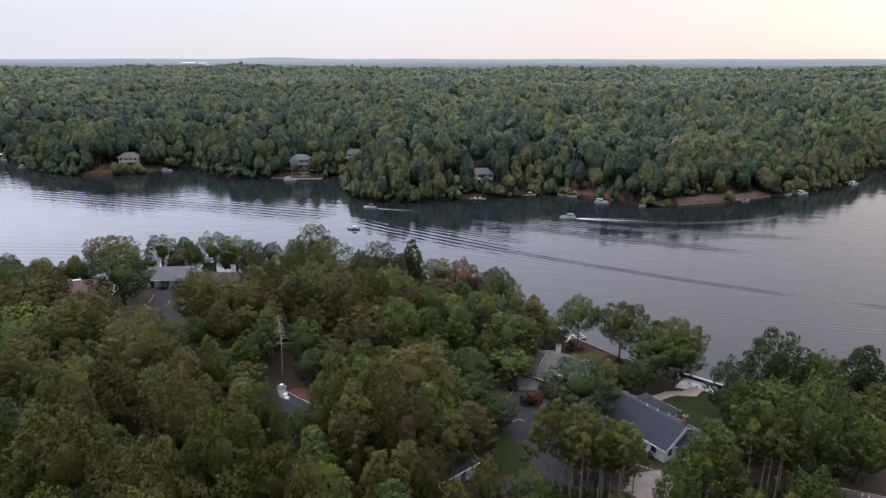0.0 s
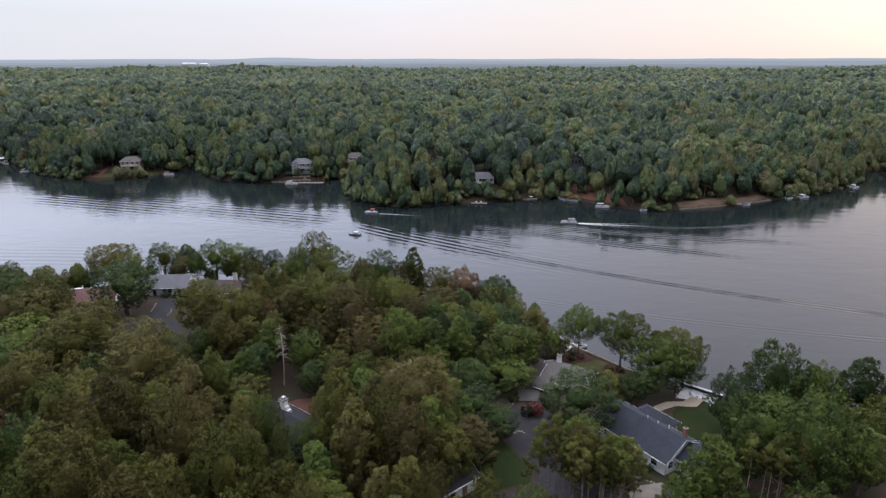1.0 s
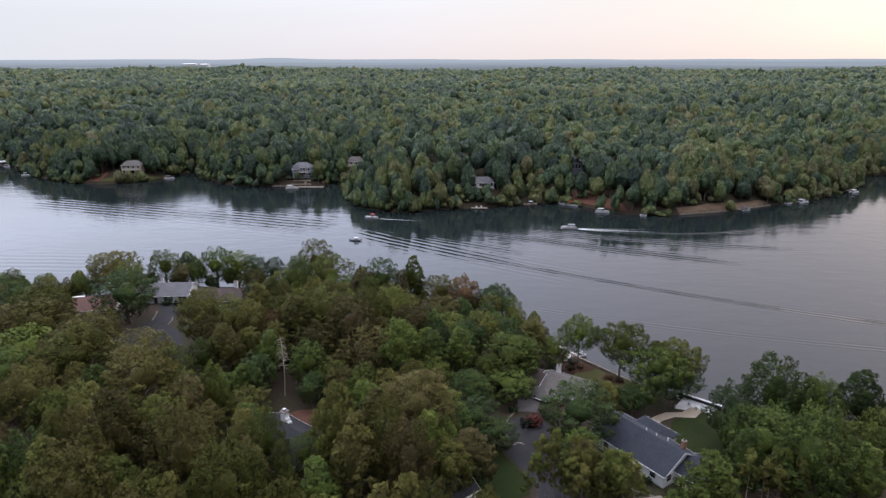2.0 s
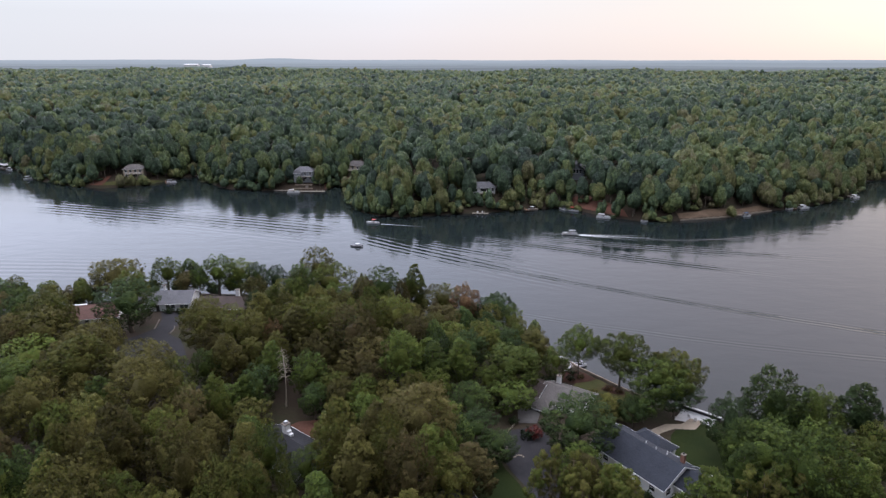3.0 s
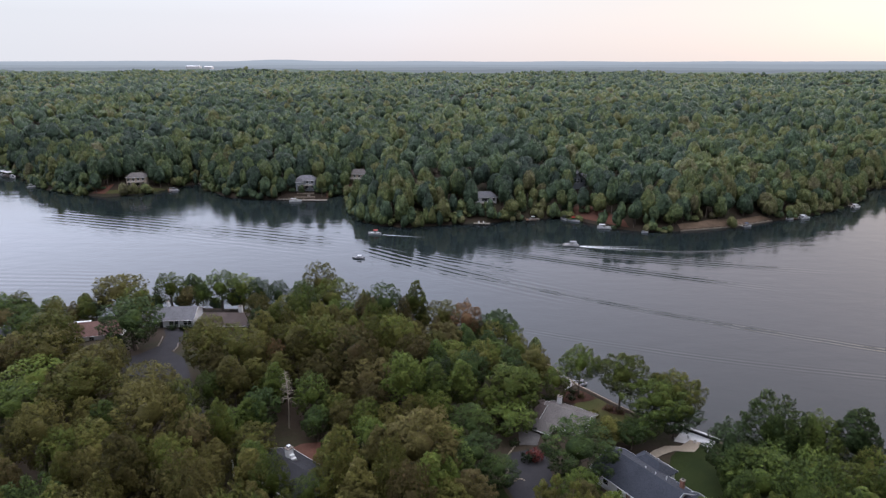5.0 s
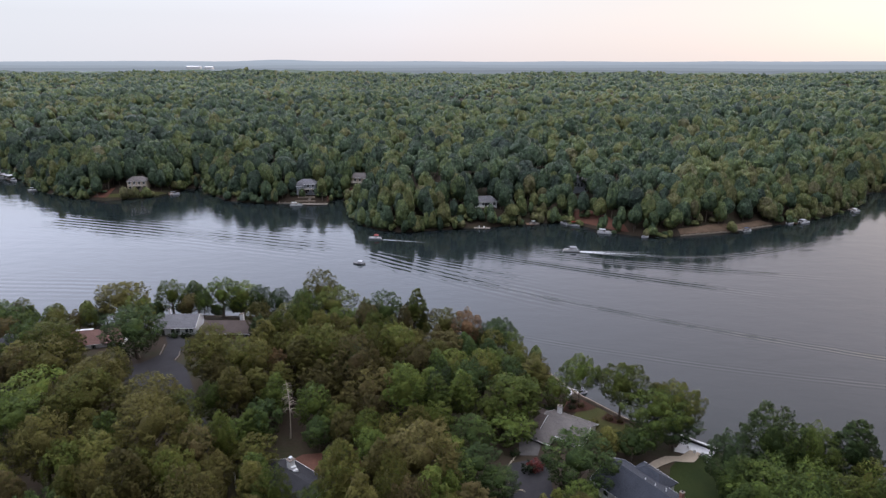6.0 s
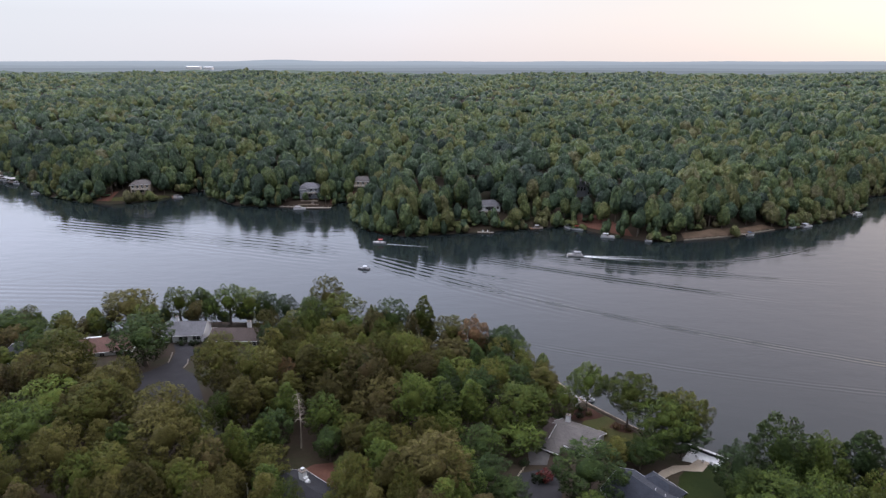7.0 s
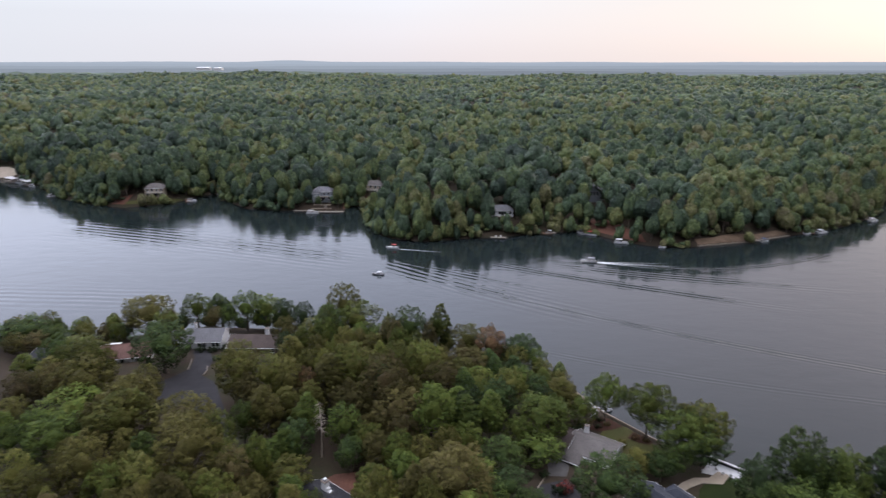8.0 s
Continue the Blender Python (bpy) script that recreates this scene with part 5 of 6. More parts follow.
# gabled house among trees at the western bank
hx, hy = -116.5, 152.5
west_house = thing("house", hx, hy, gz(hx, hy) - 0.3, -38, "small house with dark roof and white gable", "house")
gable_block(west_house, -5.0, 5.0, -3.8, 3.8, 2.6, 2.0, WALL_WHITE, ROOF_DARK)
window(west_house, "+x", 0, 5.0, 0.9)
window(west_house, "-y", 0, -3.8, 0.9)
door(west_house, "-y", 3, -3.8)

# dark-roofed house in the wood with the stepped white chimney
hx, hy = -27.2, 96.9
dark_house = thing("house", hx, hy, gz(hx, hy) - 0.8, -38, "house with charcoal roof under the trees", "house")
gable_block(dark_house, -7.0, 6.5, -4.4, 4.4, 2.6, 2.3, WALL_GREY, ROOF_DARK)
stack = part("chimney", boxed(-3.4, -2.3, 0.6, 1.7, 3.0, 6.4, bevel=0.05), WHITE, dark_house, "broad white chimney with sloped shoulder")
part("chimney_cap", boxed(-3.5, -2.2, 0.5, 1.8, 6.4, 6.55), CONCRETE, stack)
part("flue", boxed(-3.15, -2.55, 0.85, 1.45, 6.55, 6.95), METAL, stack)
for k in range(2):
    part("chimney_shoulder", boxed(-2.3 + 0.5 * k, -1.8 + 0.5 * k, 0.75, 1.55, 3.0, 5.3 - 0.5 * k), WHITE, stack)
for x in (-4.5, -1, 3):
    window(dark_house, "-y", x, -4.4, 0.9)
door(dark_house, "-y", 1.2, -4.4)

# brown hipped roof low on the eastern side
hx, hy = 63.5, 73.0
east_house = thing("house", hx, hy, gz(hx, hy) - 0.2, -20, "house with brown hipped roof", "house")
gable_block(east_house, -7.0, 7.0, -5.0, 5.0, 2.6, 2.6, WALL_TAN, ROOF_BROWN, hip=4.5)
gable_block(east_house, -1.5, 4.5, -8.0, -5.0, 2.5, 1.2, WALL_TAN, ROOF_BROWN, hip=1.2)
for p in ((-3.8, 1.0), (-3.1, 0.6)):
    vent(east_house, p[0], p[1], 4.9)
window(east_house, "-y", -4, -5.0, 0.9)
door(east_house, "-x", -1, -7.0)

# small white house behind the pines
hx, hy = 0.4, 83.2
small_house = thing("house", hx, hy, gz(hx, hy), 40, "small white cottage behind the pines", "house")
gable_block(small_house, -4.0, 4.0, -3.0, 3.0, 2.5, 1.8, WALL_WHITE, ROOF_DARK)
window(small_house, "-y", -1, -3.0, 0.9)
window(small_house, "+x", 0, 4.0, 0.9)
door(small_house, "-y", 1.5, -3.0)


def far_house(x, y, turn, label, wall, roof, half, deep, storeys=2, hip=2.5, decks=True):
    """A lakeside house of one or two storeys, its decks towards the water."""
    ob = thing("house", x, y, gz(x, y) - 0.4, turn, label, "house", "houses on the far shore")
    tall = 2.8 * storeys
    gable_block(ob, -half, half, -deep, deep, tall, 2.2, wall, roof, hip=hip, foot=-2.0)
    for s in range(storeys):
        for k in range(4):
            window(ob, "-y", -half + 1.4 + (2 * half - 2.8) * k / 3, -deep, 0.8 + 2.8 * s, 1.2, 1.4)
    door(ob, "-y", 0.0, -deep, 1.6, 2.1, DARK)
    if decks:
        deck(ob, -half * 0.8, half * 0.8, -deep - 2.6, -deep, 0.0 + 2.8 * (storeys - 1), 4.5 + 2.8 * (storeys - 1), mat=TIMBER)
    return ob


far_house(-193, 379, 12, "tan two-storey house with brown roof above a lawn", WALL_TAN, ROOF_TAUPE, 5.5, 4.0, 2, 2.5)
h = far_house(-85.5, 368.5, 4, "grey two-storey lake house with slate-blue roof", WALL_GREY, ROOF_GREY, 5.5, 4.5, 2, 3.0)
gable_block(h, -5.2, -1.0, -6.4, -4.5, 5.4, 1.4, WALL_GREY, ROOF_GREY, hip=1.0)
far_house(-55.5, 383, -10, "tan house with broad roof and white deck", WALL_TAN, ROOF_TAUPE, 6.0, 4.5, 2, 3.0)
far_house(19.6, 325.0, 6, "white cottage with grey hipped roof in trees", WALL_WHITE, ROOF_GREY, 5.8, 4.0, 1, 2.6)
h = far_house(73, 350, 0, "grey house with pointed gable in the trees", WALL_GREY, ROOF_GREY, 6.0, 4.0, 2, 0.0, False)
bm = bmesh.new()
va = [bm.verts.new(p) for p in ((-3.0, -6.4, -1.5), (3.0, -6.4, -1.5), (3.0, -6.4, 6.2), (0, -6.4, 9.2), (-3.0, -6.4, 6.2))]
vb = [bm.verts.new((v.co.x, -3.9, v.co.z)) for v in va]
bm.faces.new(va[::-1])
for k in range(5):
    bm.faces.new((va[k], va[(k + 1) % 5], vb[(k + 1) % 5], vb[k]))
bmesh.ops.recalc_face_normals(bm, faces=bm.faces)
part("wall", bm, WALL_GREY, h)
for s in (-1, 1):
    bm = bmesh.new()
    q = [bm.verts.new(p) for p in ((s * 3.5, -6.9, 5.85), (0, -6.9, 9.45), (0, -0.2, 9.45), (s * 3.5, -0.2, 5.85))]
    r = [bm.verts.new(v.co - Vector((0, 0, 0.18))) for v in q]
    bm.faces.new(q)
    bm.faces.new(r[::-1])
    for k in range(4):
        bm.faces.new((q[k], q[(k + 1) % 4], r[(k + 1) % 4], r[k]))
    bmesh.ops.recalc_face_normals(bm, faces=bm.faces)
    part("roof", bm, ROOF_GREY, h)
for x in (-1.7, 0.0, 1.7):
    window(h, "-y", x, -6.4, 3.4, 1.2, 2.2)
far_house(268, 408, -30, "grey-roofed house half hidden by shore trees", WALL_TAN, ROOF_GREY, 6.0, 4.5, 1, 2.5)

# stone terrace that steps down from the grey house to its dock
terrace = thing("terrace", -84.8, 360.6, 0.0, 2, "pale stone garden terrace between house and dock", "terrace")
part("retaining_wall", boxed(-6.0, 6.0, -2.6, 3.4, -0.5, 1.3, bevel=0.08), STONE, terrace, "low stone retaining wall")
part("retaining_wall", boxed(-5.0, 5.2, 0.4, 4.6, 1.3, 2.9, bevel=0.08), STONE, terrace, "upper stone retaining wall")
part("paving", boxed(-5.9, 5.9, -2.5, 0.35, 1.304, 1.36), CONCRETE, terrace)
for k in range(8):
    part("step", boxed(1.6, 3.2, -2.6 + 0.36 * k, -2.2 + 0.36 * k, 1.36, 1.36 + 0.19 * (k + 1)), CONCRETE, terrace)

# white industrial sheds far off, seen above the trees
for x, y, half, high in ((-1150, 2884, 30, 11), (-1085, 2890, 18, 9.5)):
    shed = thing("warehouse", x, y, 35.0 if half == 30 else 34.6, 0, "long white warehouse far off in the woods", "warehouse", "far warehouses")
    gable_block(shed, -half, half, -15, 15, high, 3, WHITE, WHITE, trim=False)

# ---------------------------------------------------------------- boats and docks
def hull(length, beam, high, mat, parent, name="hull", label=""):
    """A pointed planing hull lofted from stations, bow towards +x."""
    bm = bmesh.new()
    rings = []
    for k in range(7):
        t = k / 6
        x = -length / 2 + length * t
        wide = beam / 2 * (1.0 if t < 0.5 else max(0.03, 1 - ((t - 0.5) / 0.5) ** 2.2))
        keel = -0.25 + 0.35 * max(0, t - 0.6) ** 2 * 6
        deck_z = high * (0.9 + 0.25 * t)
        rings.append([bm.verts.new(p) for p in ((x, -wide, deck_z), (x, -wide * 0.86, 0.12), (x, 0, keel), (x, wide * 0.86, 0.12), (x, wide, deck_z), (x, wide * 0.78, deck_z - 0.04), (x, 0, deck_z * 0.62 if t < 0.6 else deck_z), (x, -wide * 0.78, deck_z - 0.04))])
    for a, b in zip(rings, rings[1:]):
        for k in range(8):
            bm.faces.new((a[k], a[(k + 1) % 8], b[(k + 1) % 8], b[k]))
    bm.faces.new(rings[0])
    bm.faces.new(rings[-1][::-1])
    bmesh.ops.recalc_face_normals(bm, faces=bm.faces)
    return part(name, bm, mat, parent, label)


def outboard(parent, x):
    motor = part("outboard_motor", boxed(x - 0.32, x + 0.12, -0.2, 0.2, 0.55, 1.15, bevel=0.08), DARK, parent, "black outboard motor")
    part("motor_leg", boxed(x - 0.18, x - 0.02, -0.07, 0.07, -0.3, 0.56), DARK, motor)


def canopy(parent, x0, x1, wide, z, mat, base=0.7):
    top = part("canopy", boxed(x0, x1, -wide / 2, wide / 2, z, z + 0.09, bevel=0.04), mat, parent, "canvas bimini canopy")
    for x in (x0 + 0.15, x1 - 0.15):
        for y in (-wide / 2 + 0.06, wide / 2 - 0.06):
            bm = bmesh.new()
            tube(bm, [(x, y, base), (x, y, z + 0.02)], [0.022, 0.022], 5)
            part("canopy_pole", bm, METAL, top)


def pontoon_boat(x, y, z, turn, label, length=7.0, top=SHADE_GREY, group="boats", skirt=GELCOAT):
    ob = thing("pontoon_boat", x, y, z, turn, label, "boat", group)
    for s in (-0.85, 0.85):
        bm = bmesh.new()
        tube(bm, [(-length / 2, s, 0.1), (length / 2 - 0.8, s, 0.1), (length / 2, s, 0.28)], [0.3, 0.3, 0.06], 8)
        part("pontoon", bm, METAL, ob, "aluminium pontoon")
    part("deck", boxed(-length / 2, length / 2 - 0.4, -1.25, 1.25, 0.4, 0.5), TIMBER, ob)
    for s in (-1.22, 1.22):
        part("side_panel", boxed(-length / 2 + 0.3, length / 2 - 0.7, s - 0.03, s + 0.03, 0.52, 1.12, bevel=0.01), skirt, ob, "white side fence panel")
    for a in (-length / 2 + 0.3, length / 2 - 0.7):
        part("end_panel", boxed(a - 0.03, a + 0.03, -1.19, 1.19, 0.52, 1.10), skirt, ob)
    for a0, a1, s in ((-2.6, -1.0, -0.85), (-2.6, -1.0, 0.85), (0.8, 2.2, -0.85), (0.8, 2.2, 0.85)):
        seat = part("seat", boxed(a0, a1, s - 0.3, s + 0.3, 0.5, 0.92, bevel=0.05), GELCOAT, ob, "padded bench seat")
        b = s + (0.26 if s > 0 else -0.26)
        part("backrest", boxed(a0, a1, b - 0.07, b + 0.07, 0.92, 1.25, bevel=0.03), GELCOAT, seat)
    part("helm", boxed(-0.5, 0.1, 0.3, 1.0, 0.5, 1.25, bevel=0.06), SHADE_GREY, ob, "steering console")
    canopy(ob, -2.7, 0.3, 2.3, 2.35, top, 1.1)
    outboard(ob, -length / 2)
    ob.scale.z = 0.82
    return ob


def runabout(x, y, z, turn, label, length=6.0, paint=GELCOAT, top=None, group="boats"):
    ob = thing("motor_boat", x, y, z, turn, label, "boat", group)
    hull(length, 2.2, 0.8, paint, ob)
    glass = bmesh.new()
    v = [glass.verts.new(p) for p in ((0.5, -0.85, 0.8), (0.5, 0.85, 0.8), (0.15, 0.75, 1.3), (0.15, -0.75, 1.3), (0.47, -0.85, 0.8), (0.47, 0.85, 0.8), (0.12, 0.75, 1.3), (0.12, -0.75, 1.3))]
    for f in ((0, 1, 2, 3), (7, 6, 5, 4), (0, 4, 5, 1), (1, 5, 6, 2), (2, 6, 7, 3), (3, 7, 4, 0)):
        glass.faces.new([v[k] for k in f])
    part("windscreen", glass, GLASS, ob, "raked windscreen")
    for s in (-0.45, 0.45):
        part("seat", boxed(-0.6, 0.0, s - 0.28, s + 0.28, 0.45, 1.0, bevel=0.05), SHADE_GREY, ob)
    part("rear_bench", boxed(-length / 2 + 0.35, -length / 2 + 0.95, -0.8, 0.8, 0.45, 0.95, bevel=0.05), SHADE_GREY, ob)
    if top:
        canopy(ob, -1.6, 0.4, 1.9, 1.95, top, 0.7)
    outboard(ob, -length / 2)
    return ob


def dock(x, y, turn, length, wide, label, mat=TIMBER, high=0.55, group="docks on the far shore", roofed=None):
    """A timber jetty on piles, reaching along its own +x."""
    ob = thing("dock", x, y, 0, turn, label, "dock", group)
    bed = part("decking", boxed(0, length, -wide / 2, wide / 2, high - 0.16, high, bevel=0.02), mat, ob)
    k = max(2, int(length / 3))
    for i in range(k):
        for s in (-wide / 2 + 0.1, wide / 2 - 0.1):
            bm = bmesh.new()
            a = length * (i + 0.5) / k
            tube(bm, [(a, s, -2.0), (a, s, high + 0.7)], [0.11, 0.1], 6)
            part("pile", bm, mat, ob)
    if roofed:
        part("roof", boxed(0.1, length - 0.1, -wide / 2 - 0.2, wide / 2 + 0.2, high + 2.4, high + 2.55, bevel=0.03), roofed, ob, "flat boathouse roof")
        for a in (0.3, length - 0.3):
            for s in (-wide / 2, wide / 2):
                part("post", boxed(a - 0.07, a + 0.07, s - 0.07, s + 0.07, high, high + 2.4), mat, ob)
    return ob


# under way on the lake
pontoon_boat(54.5, 264.3, -0.12, 176, "white pontoon boat under way with canvas canopy", 7.2, SHADE_GREY, "boats under way")
runabout(-34.5, 282.6, -0.05, 172, "white and red motor boat under way", 6.2, GELCOAT, RED, "boats under way")
boat_c = runabout(-37.0, 245.2, -0.05, 170, "small grey-hulled motor boat on the lake", 5.6, SHADE_GREY, METAL, "boats under way")
boat_c.scale = (0.9, 0.85, 0.7)

# along the far shore
dock(-268, 397, -60, 7, 2.0, "weathered timber dock on the far shore")
runabout(-268.5, 391.5, 0.0, 30, "white motor boat tied at a timber dock", 5.8, GELCOAT, GELCOAT, "moored boats")
dock(-176, 384, -65, 7, 2.4, "brown timber dock below the lawn", BROWN_TIMBER)
pontoon_boat(-171.6, 380.5, 0.0, 20, "white pontoon boat moored below the lawn", 6.0, SHADE_GREY, "moored boats")
dock(-170, 401.5, 10, 9, 1.8, "pale timber dock in the cove")
runabout(-160.5, 401.0, 0.0, 15, "white motor boat moored in the cove", 5.2, GELCOAT, None, "moored boats")
dock(-101, 355.6, -1, 13, 1.6, "long low timber dock along the bank")
dock(-86, 353.2, 0, 15.5, 2.6, "pale timber dock before the grey house", TIMBER)
pontoon_boat(-88.2, 350.8, 0.0, 3, "white pontoon boat with cover at the dock", 7.4, GELCOAT, "moored boats")
dock(13.0, 301.2, -4, 8.0, 2.2, "small timber dock with two chairs", TIMBER)
dock(42, 311.5, -80, 4.0, 4.6, "brown floating dock at the water's edge", BROWN_TIMBER)
runabout(44.4, 309.4, 0.0, 8, "tan motor boat beside a floating dock", 5.6, TIMBER, GELCOAT, "moored boats")
runabout(59.8, 311.0, 0.0, 120, "dark-topped boat nosed into the bank", 5.4, GELCOAT, DARK, "moored boats")
runabout(64.6, 307.6, 0.0, -35, "white motor boat with a red cover", 6.0, GELCOAT, RED, "moored boats")
pontoon_boat(76.6, 293.6, 0.0, -14, "white pontoon boat moored under the red bank", 7.2, GELCOAT, "moored boats")
dock(80.5, 295.0, 35, 5.0, 1.4, "short sloping timber gangway", BROWN_TIMBER)
runabout(94.0, 286.0, 0.0, -10, "small white dinghy by overhanging trees", 3.2, GELCOAT, None, "moored boats")
dock(144, 299.2, -40, 4.5, 2.0, "small timber dock at the sea wall", TIMBER)
runabout(147.8, 297.2, 0.0, 10, "small green-topped boat at the sea wall", 4.2, GELCOAT, BLUE, "moored boats")
dock(176.5, 315.6, -35, 5.0, 3.0, "timber dock under the trees", BROWN_TIMBER)
runabout(177.0, 312.4, 0.0, 25, "white motor boat under the trees", 4.6, GELCOAT, None, "moored boats")
pontoon_boat(185.0, 314.4, 0.0, 22, "white pontoon boat by the wooded bank", 6.6, GELCOAT, "moored boats")
dock(225, 343, -35, 5.0, 2.2, "grey timber dock near the point", TIMBER)
pontoon_boat(227.2, 339.4, 0.0, 30, "white pontoon boat near the wooded point", 6.2, GELCOAT, "moored boats")

# marina at the western end of the far shore
for k, (x, y) in enumerate(((-318, 436), (-326, 444), (-336, 446))):
    dock(x, y, -35, 14, 4.6, "covered marina dock with flat roof", TIMBER, 0.5, "marina docks", METAL if k % 2 else GELCOAT)
for k, (x, y) in enumerate(((-306, 428), (-303, 424), (-316, 433), (-322, 438))):
    runabout(x, y, 0.0, -35 + 8 * k, "white motor boat moored at the marina", 6.0, GELCOAT, GELCOAT if k % 2 else None, "moored boats")

# sea wall under the tan bank
bm = bmesh.new()
wall_line = [(112, 288.6), (125, 292.2), (138, 295.8), (152, 302.2), (165.5, 308.6)]
for (x0, y0), (x1, y1) in zip(wall_line, wall_line[1:]):
    length, a = math.hypot(x1 - x0, y1 - y0), math.atan2(y1 - y0, x1 - x0)
    k = int(length / 1.2)
    for i in range(k):
        at = (i + 0.5) / k
        tall = 0.75 + 0.12 * math.sin(i * 2.1 + x0)
        m4 = Matrix.Translation((x0 + (x1 - x0) * at, y0 + (y1 - y0) * at, tall / 2 - 0.3)) @ Matrix.Rotation(a, 4, "Z") @ Matrix.Diagonal((length / k * 0.97, 0.5, tall + 0.3, 1))
        bmesh.ops.create_cube(bm, size=1.0, matrix=m4)
data = bpy.data.meshes.new("sea_wall")
bm.to_mesh(data)
bm.free()
data.materials.append(STONE)
tagged(new("sea_wall", data), "low tan stone sea wall along the far bank", "sea wall", kind="structure")

# near shore: boathouse deck, slide dock, jet skis
d = dock(50.6, 112.9, 51, 7.0, 7.0, "pale boathouse dock with dark edge and white rail", GELCOAT, 1.3, "docks on the near shore")
part("fascia", boxed(7.0, 7.3, -4.2, 4.2, 0.1, 1.9), DARK, d, "dark dock fascia")
part("rail", boxed(6.9, 7.5, -4.3, 4.3, 1.95, 2.08), GELCOAT, d, "white dock rail")
d = dock(28.0, 137.0, 55, 6.5, 2.6, "timber dock with a curved white slide", TIMBER, 0.7, "docks on the near shore")
bm = bmesh.new()
tube(bm, [(3.0 + 2.0 * math.sin(0.5 * k), 0.4 + 1.8 * math.cos(0.5 * k), 3.2 - 0.28 * k) for k in range(9)], [0.28] * 9, 6)
part("slide", bm, GELCOAT, d, "curved white water slide")
for a, b in ((3.0, 2.2), (4.8, 0.6)):
    part("slide_post", boxed(a - 0.05, a + 0.05, b - 0.05, b + 0.05, 0.7, 2.9), METAL, d)


def jet_ski(x, y, turn):
    ob = thing("jet_ski", x, y, 0.0, turn, "white jet ski floating beside the dock", "jet ski", "jet skis")
    hull(3.0, 1.1, 0.5, GELCOAT, ob)
    part("saddle", boxed(-1.0, 0.1, -0.2, 0.2, 0.5, 0.85, bevel=0.08), DARK, ob)
    part("handlebar", boxed(0.3, 0.42, -0.4, 0.4, 0.95, 1.03), DARK, ob)
    part("cowl", boxed(0.1, 0.9, -0.25, 0.25, 0.5, 0.95, bevel=0.1), GELCOAT, ob)


jet_ski(34.6, 142.0, 15)
jet_ski(34.0, 143.6, 18)

# ---------------------------------------------------------------- small things
# low sea wall along the near lawn
wall_line = [(25.5, 154.5), (29.3, 147.6), (33.2, 140.2), (38.2, 134.2), (42.2, 129.2), (47.6, 124.0)]
bm = bmesh.new()
for (x0, y0), (x1, y1) in zip(wall_line, wall_line[1:]):
    length, a = math.hypot(x1 - x0, y1 - y0), math.atan2(y1 - y0, x1 - x0)
    k = int(length / 0.9)
    for i in range(k):
        at = (i + 0.5) / k
        m4 = Matrix.Translation((x0 + (x1 - x0) * at, y0 + (y1 - y0) * at, 0.32)) @ Matrix.Rotation(a, 4, "Z") @ Matrix.Diagonal((length / k * 0.98, 0.4, 1.4, 1))
        bmesh.ops.create_cube(bm, size=1.0, matrix=m4)
data = bpy.data.meshes.new("sea_wall")
bm.to_mesh(data)
bm.free()
data.materials.append(STONE)
tagged(new("sea_wall", data), "low stone sea wall along the near lawn", "sea wall", kind="structure")


def umbrella(x, y):
    ob = thing("patio_umbrella", x, y, gz(x, y) + 0.05, 0, "folded white patio umbrella behind the house", "umbrella", "patio umbrellas")
    bm = bmesh.new()
    tube(bm, [(0, 0, 0), (0, 0, 2.7)], [0.03, 0.025], 6)
    part("pole", bm, METAL, ob)
    bm = bmesh.new()
    tube(bm, [(0, 0, 1.0), (0, 0, 1.5), (0, 0, 2.3), (0, 0, 2.7)], [0.30, 0.26, 0.14, 0.03], 8)
    part("canopy", bm, WHITE, ob, "folded white canvas")
    bm = bmesh.new()
    tube(bm, [(0, 0, 0), (0, 0, 0.12)], [0.32, 0.28], 10)
    part("base", bm, DARK, ob)


umbrella(40.7, 105.9)
umbrella(41.8, 105.5)


def patio_table(x, y, turn):
    ob = thing("patio_table", x, y, gz(x, y) + 0.05, turn, "white patio table on the lawn", "table")
    part("tabletop", boxed(-0.8, 0.8, -0.5, 0.5, 0.7, 0.75, bevel=0.02), WHITE, ob)
    for a in (-0.7, 0.7):
        for b in (-0.4, 0.4):
            part("leg", boxed(a - 0.04, a + 0.04, b - 0.04, b + 0.04, 0, 0.7), WHITE, ob)


def patio_chair(x, y, z, turn, label, group):
    ob = thing("patio_chair", x, y, z, turn, label, "chair", group)
    part("seat", boxed(-0.28, 0.28, -0.28, 0.28, 0.36, 0.42, bevel=0.01), WHITE, ob)
    part("backrest", boxed(-0.30, -0.24, -0.28, 0.28, 0.42, 1.0, bevel=0.01), WHITE, ob)
    for b in (-0.28, 0.28):
        part("armrest", boxed(-0.28, 0.3, b - 0.04, b + 0.04, 0.6, 0.64), WHITE, ob)
    for a in (-0.25, 0.25):
        for b in (-0.25, 0.25):
            part("leg", boxed(a - 0.03, a + 0.03, b - 0.03, b + 0.03, 0, 0.36), WHITE, ob)


patio_table(43.3, 104.5, -50)
for x, y, turn in ((42.4, 104.4, 20), (44.3, 104.0, 190)):
    patio_chair(x, y, gz(x, y) + 0.05, turn, "white patio chair on the lawn", "patio chairs")
for x, y, turn in ((53.0, 115.4, 60), (54.3, 114.6, 80), (52.2, 116.8, 30)):
    patio_chair(x, y, 1.3, turn, "white chair on the boathouse dock", "dock chairs")
for x, turn in ((15.6, 250), (18.0, 270)):
    patio_chair(x, 300.9, 0.55, turn, "white chair on the far dock", "far dock chairs")


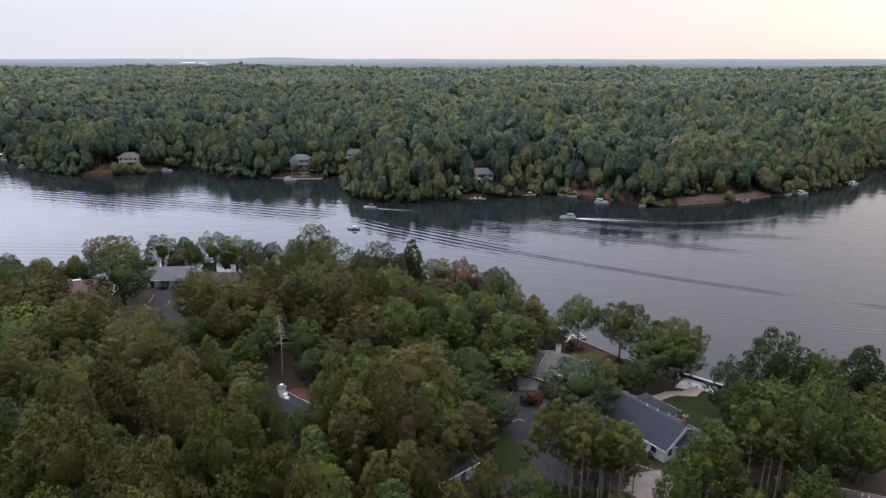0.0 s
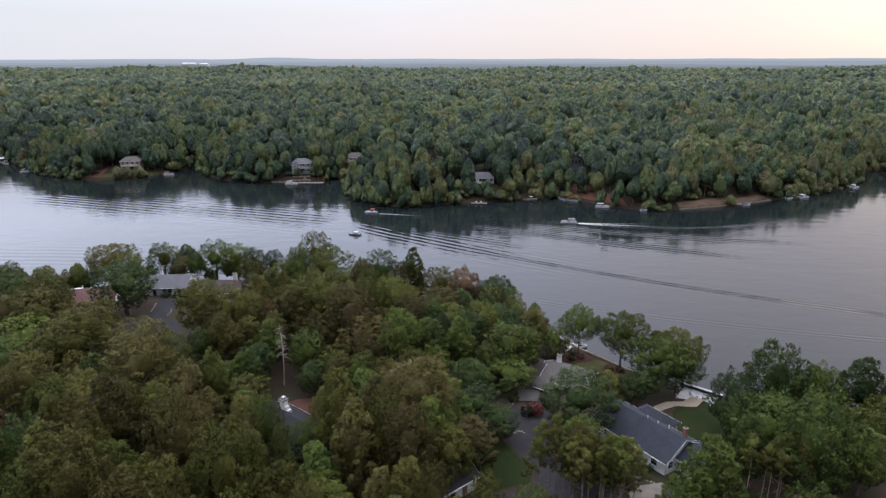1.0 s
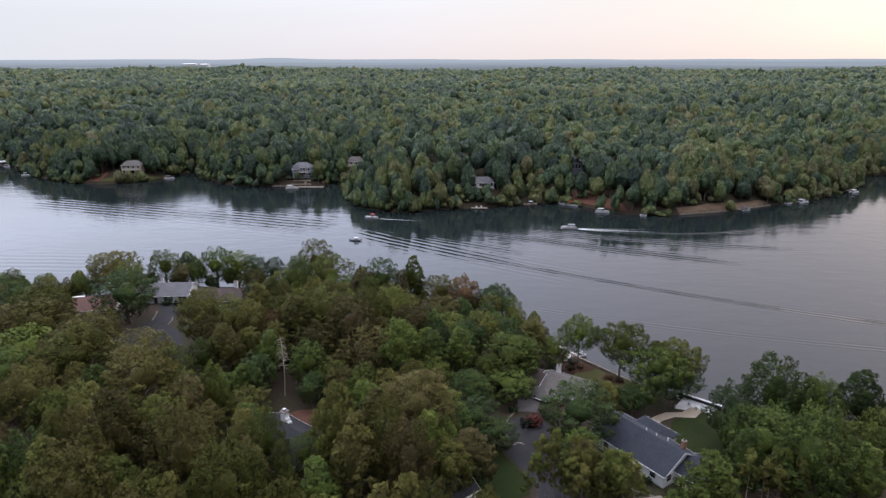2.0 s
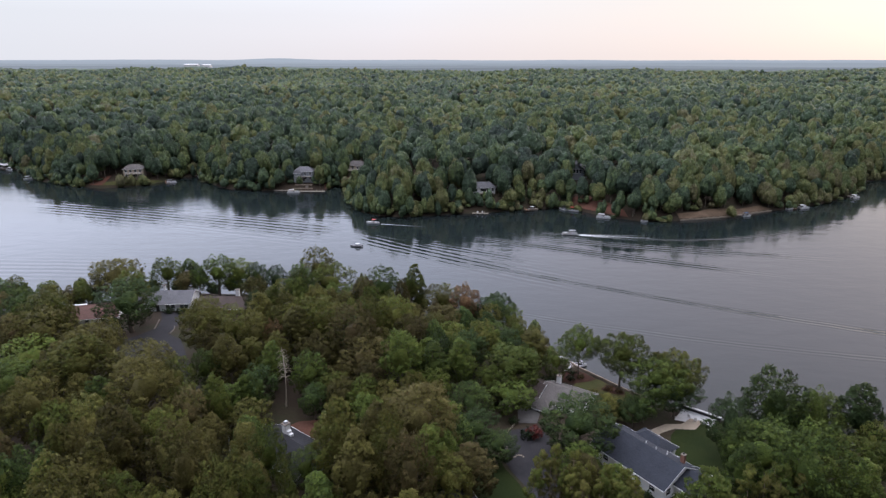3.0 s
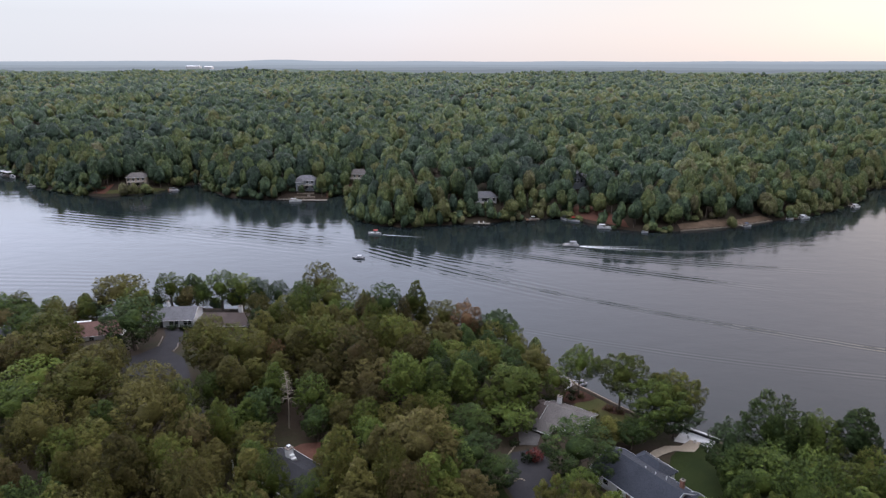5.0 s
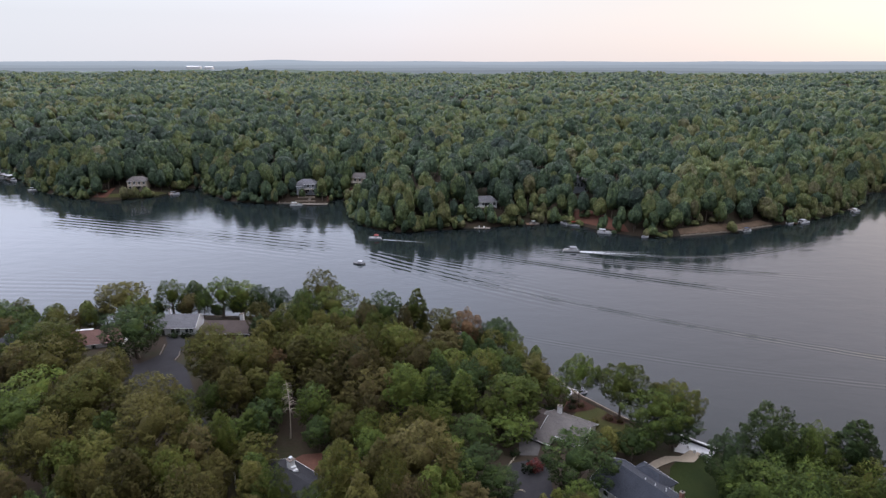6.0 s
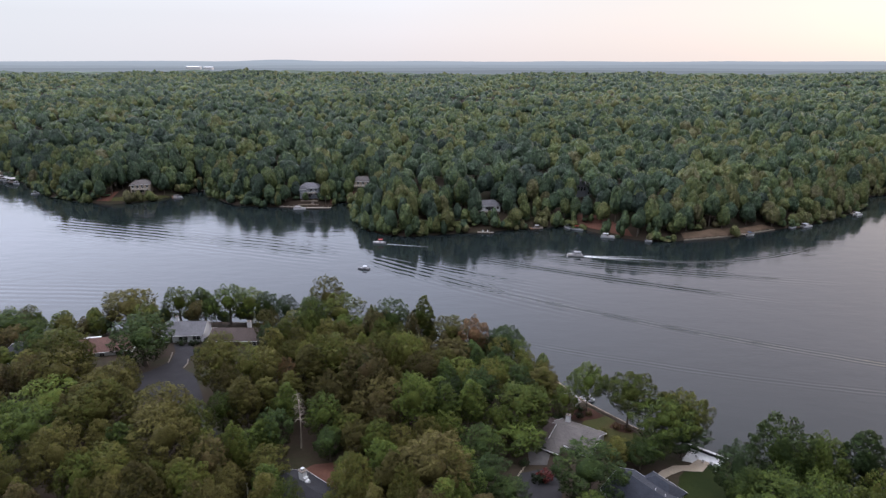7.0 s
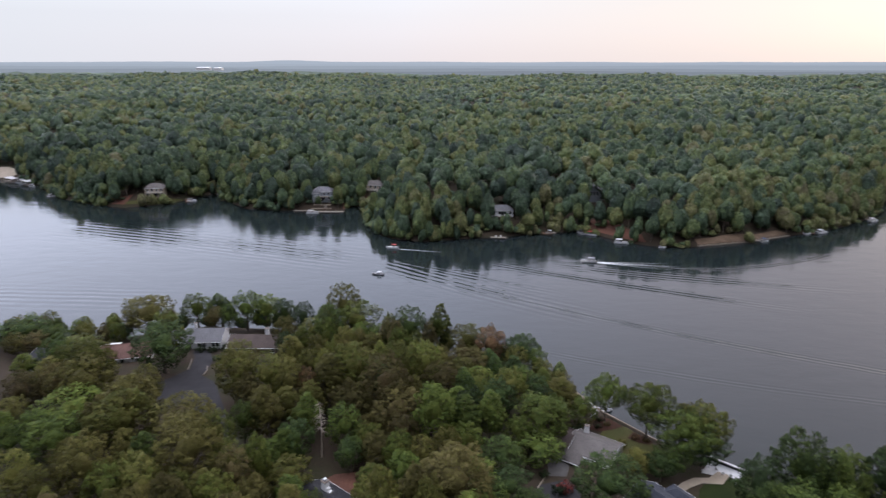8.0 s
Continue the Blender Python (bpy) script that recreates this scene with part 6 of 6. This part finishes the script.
def bush(x, y, high, wide, tone, label, mat=None):
    crown, trunk = tree_proto("shrub", "near", random.randrange(3))
    ob = new("shrub")
    ob.matrix_basis = Matrix.LocRotScale((x, y, gz(x, y)), Euler((0, 0, random.uniform(0, 6))), (wide / 1.6, wide / 1.6, high / 2.2))
    tagged(ob, label, "shrub", "garden shrubs")
    stem = new("stem", trunk)
    stem.parent = ob
    data = crown
    if mat:
        data = crown.copy()
        data.materials.clear()
        data.materials.append(mat)
    leafage = new("foliage", data)
    leafage.parent = ob
    leafage["tone"] = float(tone)


for x, y in ((13.6, 78.6), (15.4, 77.6), (17.2, 79.4), (18.8, 77.4), (20.6, 79.2), (22.4, 77.6), (24.2, 79.0), (25.6, 77.0), (27.2, 78.2), (16.2, 75.8), (19.8, 75.4), (23.2, 75.2), (44.8, 80.6), (47.4, 79.4), (50.0, 80.8), (52.6, 79.0)):
    bush(x, y, random.uniform(1.6, 3.4), random.uniform(1.2, 2.0), random.uniform(0.25, 0.5), "leafy undergrowth shrub beneath thin pines")
bush(18.2, 107.6, 2.2, 1.7, 1.0, "bright red shrub beside the driveway", RED_LEAF)
bush(16.6, 107.0, 2.0, 1.6, 0.02, "dark green shrub beside the driveway")
for x, y, high, wide, tone in ((37.6, 86.2, 1.3, 0.9, 0.05), (35.0, 90.2, 1.0, 0.8, 0.2), (33.4, 92.6, 1.1, 0.9, 0.15), (30.0, 132.6, 1.2, 1.1, 0.1), (32.6, 133.6, 1.0, 1.0, 0.8), (31.0, 135.8, 1.3, 1.1, 0.1),
                               (38.0, 128.2, 1.1, 1.0, 0.9), (40.2, 127.6, 1.0, 1.0, 0.85), (26.5, 131.5, 1.6, 1.4, 0.1), (24.0, 130.8, 1.6, 1.4, 0.15), (33.5, 124.8, 1.6, 1.4, 0.6), (36.0, 121.6, 1.8, 1.7, 0.6),
                               (38.0, 118.6, 1.8, 1.8, 0.62), (-78.5, 163.2, 1.5, 1.6, 0.1), (-74.8, 163.4, 1.5, 1.6, 0.1), (-71.4, 163.8, 1.4, 1.5, 0.12), (-70.4, 156.5, 1.8, 1.6, 0.2), (20.8, 110.4, 1.2, 1.1, 0.1),
                               (14.4, 112.0, 1.4, 1.2, 0.2), (19.8, 118.6, 1.4, 1.2, 0.1)):
    bush(x, y, high, wide, tone, "low dark garden shrub" if tone < 0.5 else "low russet garden shrub")

# pale edging stones by the drive and before the white house
rng = np.random.default_rng(5)
bm = bmesh.new()
for line in ([(13.0, 100.2), (14.2, 101.2), (15.4, 100.6)], [(27.4, 93.0), (29.5, 90.6), (32.0, 88.2), (35.0, 86.6)], [(12.6, 108.2), (14.6, 112.2)], [(11.2, 99.6), (12.4, 104.0)]):
    for (x0, y0), (x1, y1) in zip(line, line[1:]):
        k = int(math.hypot(x1 - x0, y1 - y0) / 0.42)
        for i in range(k):
            x = x0 + (x1 - x0) * i / k + rng.uniform(-0.1, 0.1)
            y = y0 + (y1 - y0) * i / k + rng.uniform(-0.1, 0.1)
            m4 = Matrix.Translation((x, y, gz(x, y) + 0.12)) @ Matrix.Rotation(rng.uniform(0, 3), 4, "Z") @ Matrix.Diagonal((rng.uniform(0.16, 0.30), rng.uniform(0.14, 0.24), rng.uniform(0.12, 0.2), 1))
            bmesh.ops.create_icosphere(bm, subdivisions=1, radius=1.0, matrix=m4)
data = bpy.data.meshes.new("edging_stones")
bm.to_mesh(data)
bm.free()
data.materials.append(SAND)
tagged(new("edging_stones", data), "pale rough edging stones beside the drive", "stones", kind="stuff")


def lamp_post(x, y):
    """A slim white post that stands in the trees beside the road."""
    ob = thing("sign_post", x, y, gz(x, y), 0, "slim white post under the trees", "post")
    part("post", boxed(-0.12, 0.12, -0.12, 0.12, 0, 3.4, bevel=0.02), WHITE, ob)
    part("cap", boxed(-0.18, 0.18, -0.18, 0.18, 3.4, 3.52), WHITE, ob)


lamp_post(-38.6, 97.4)
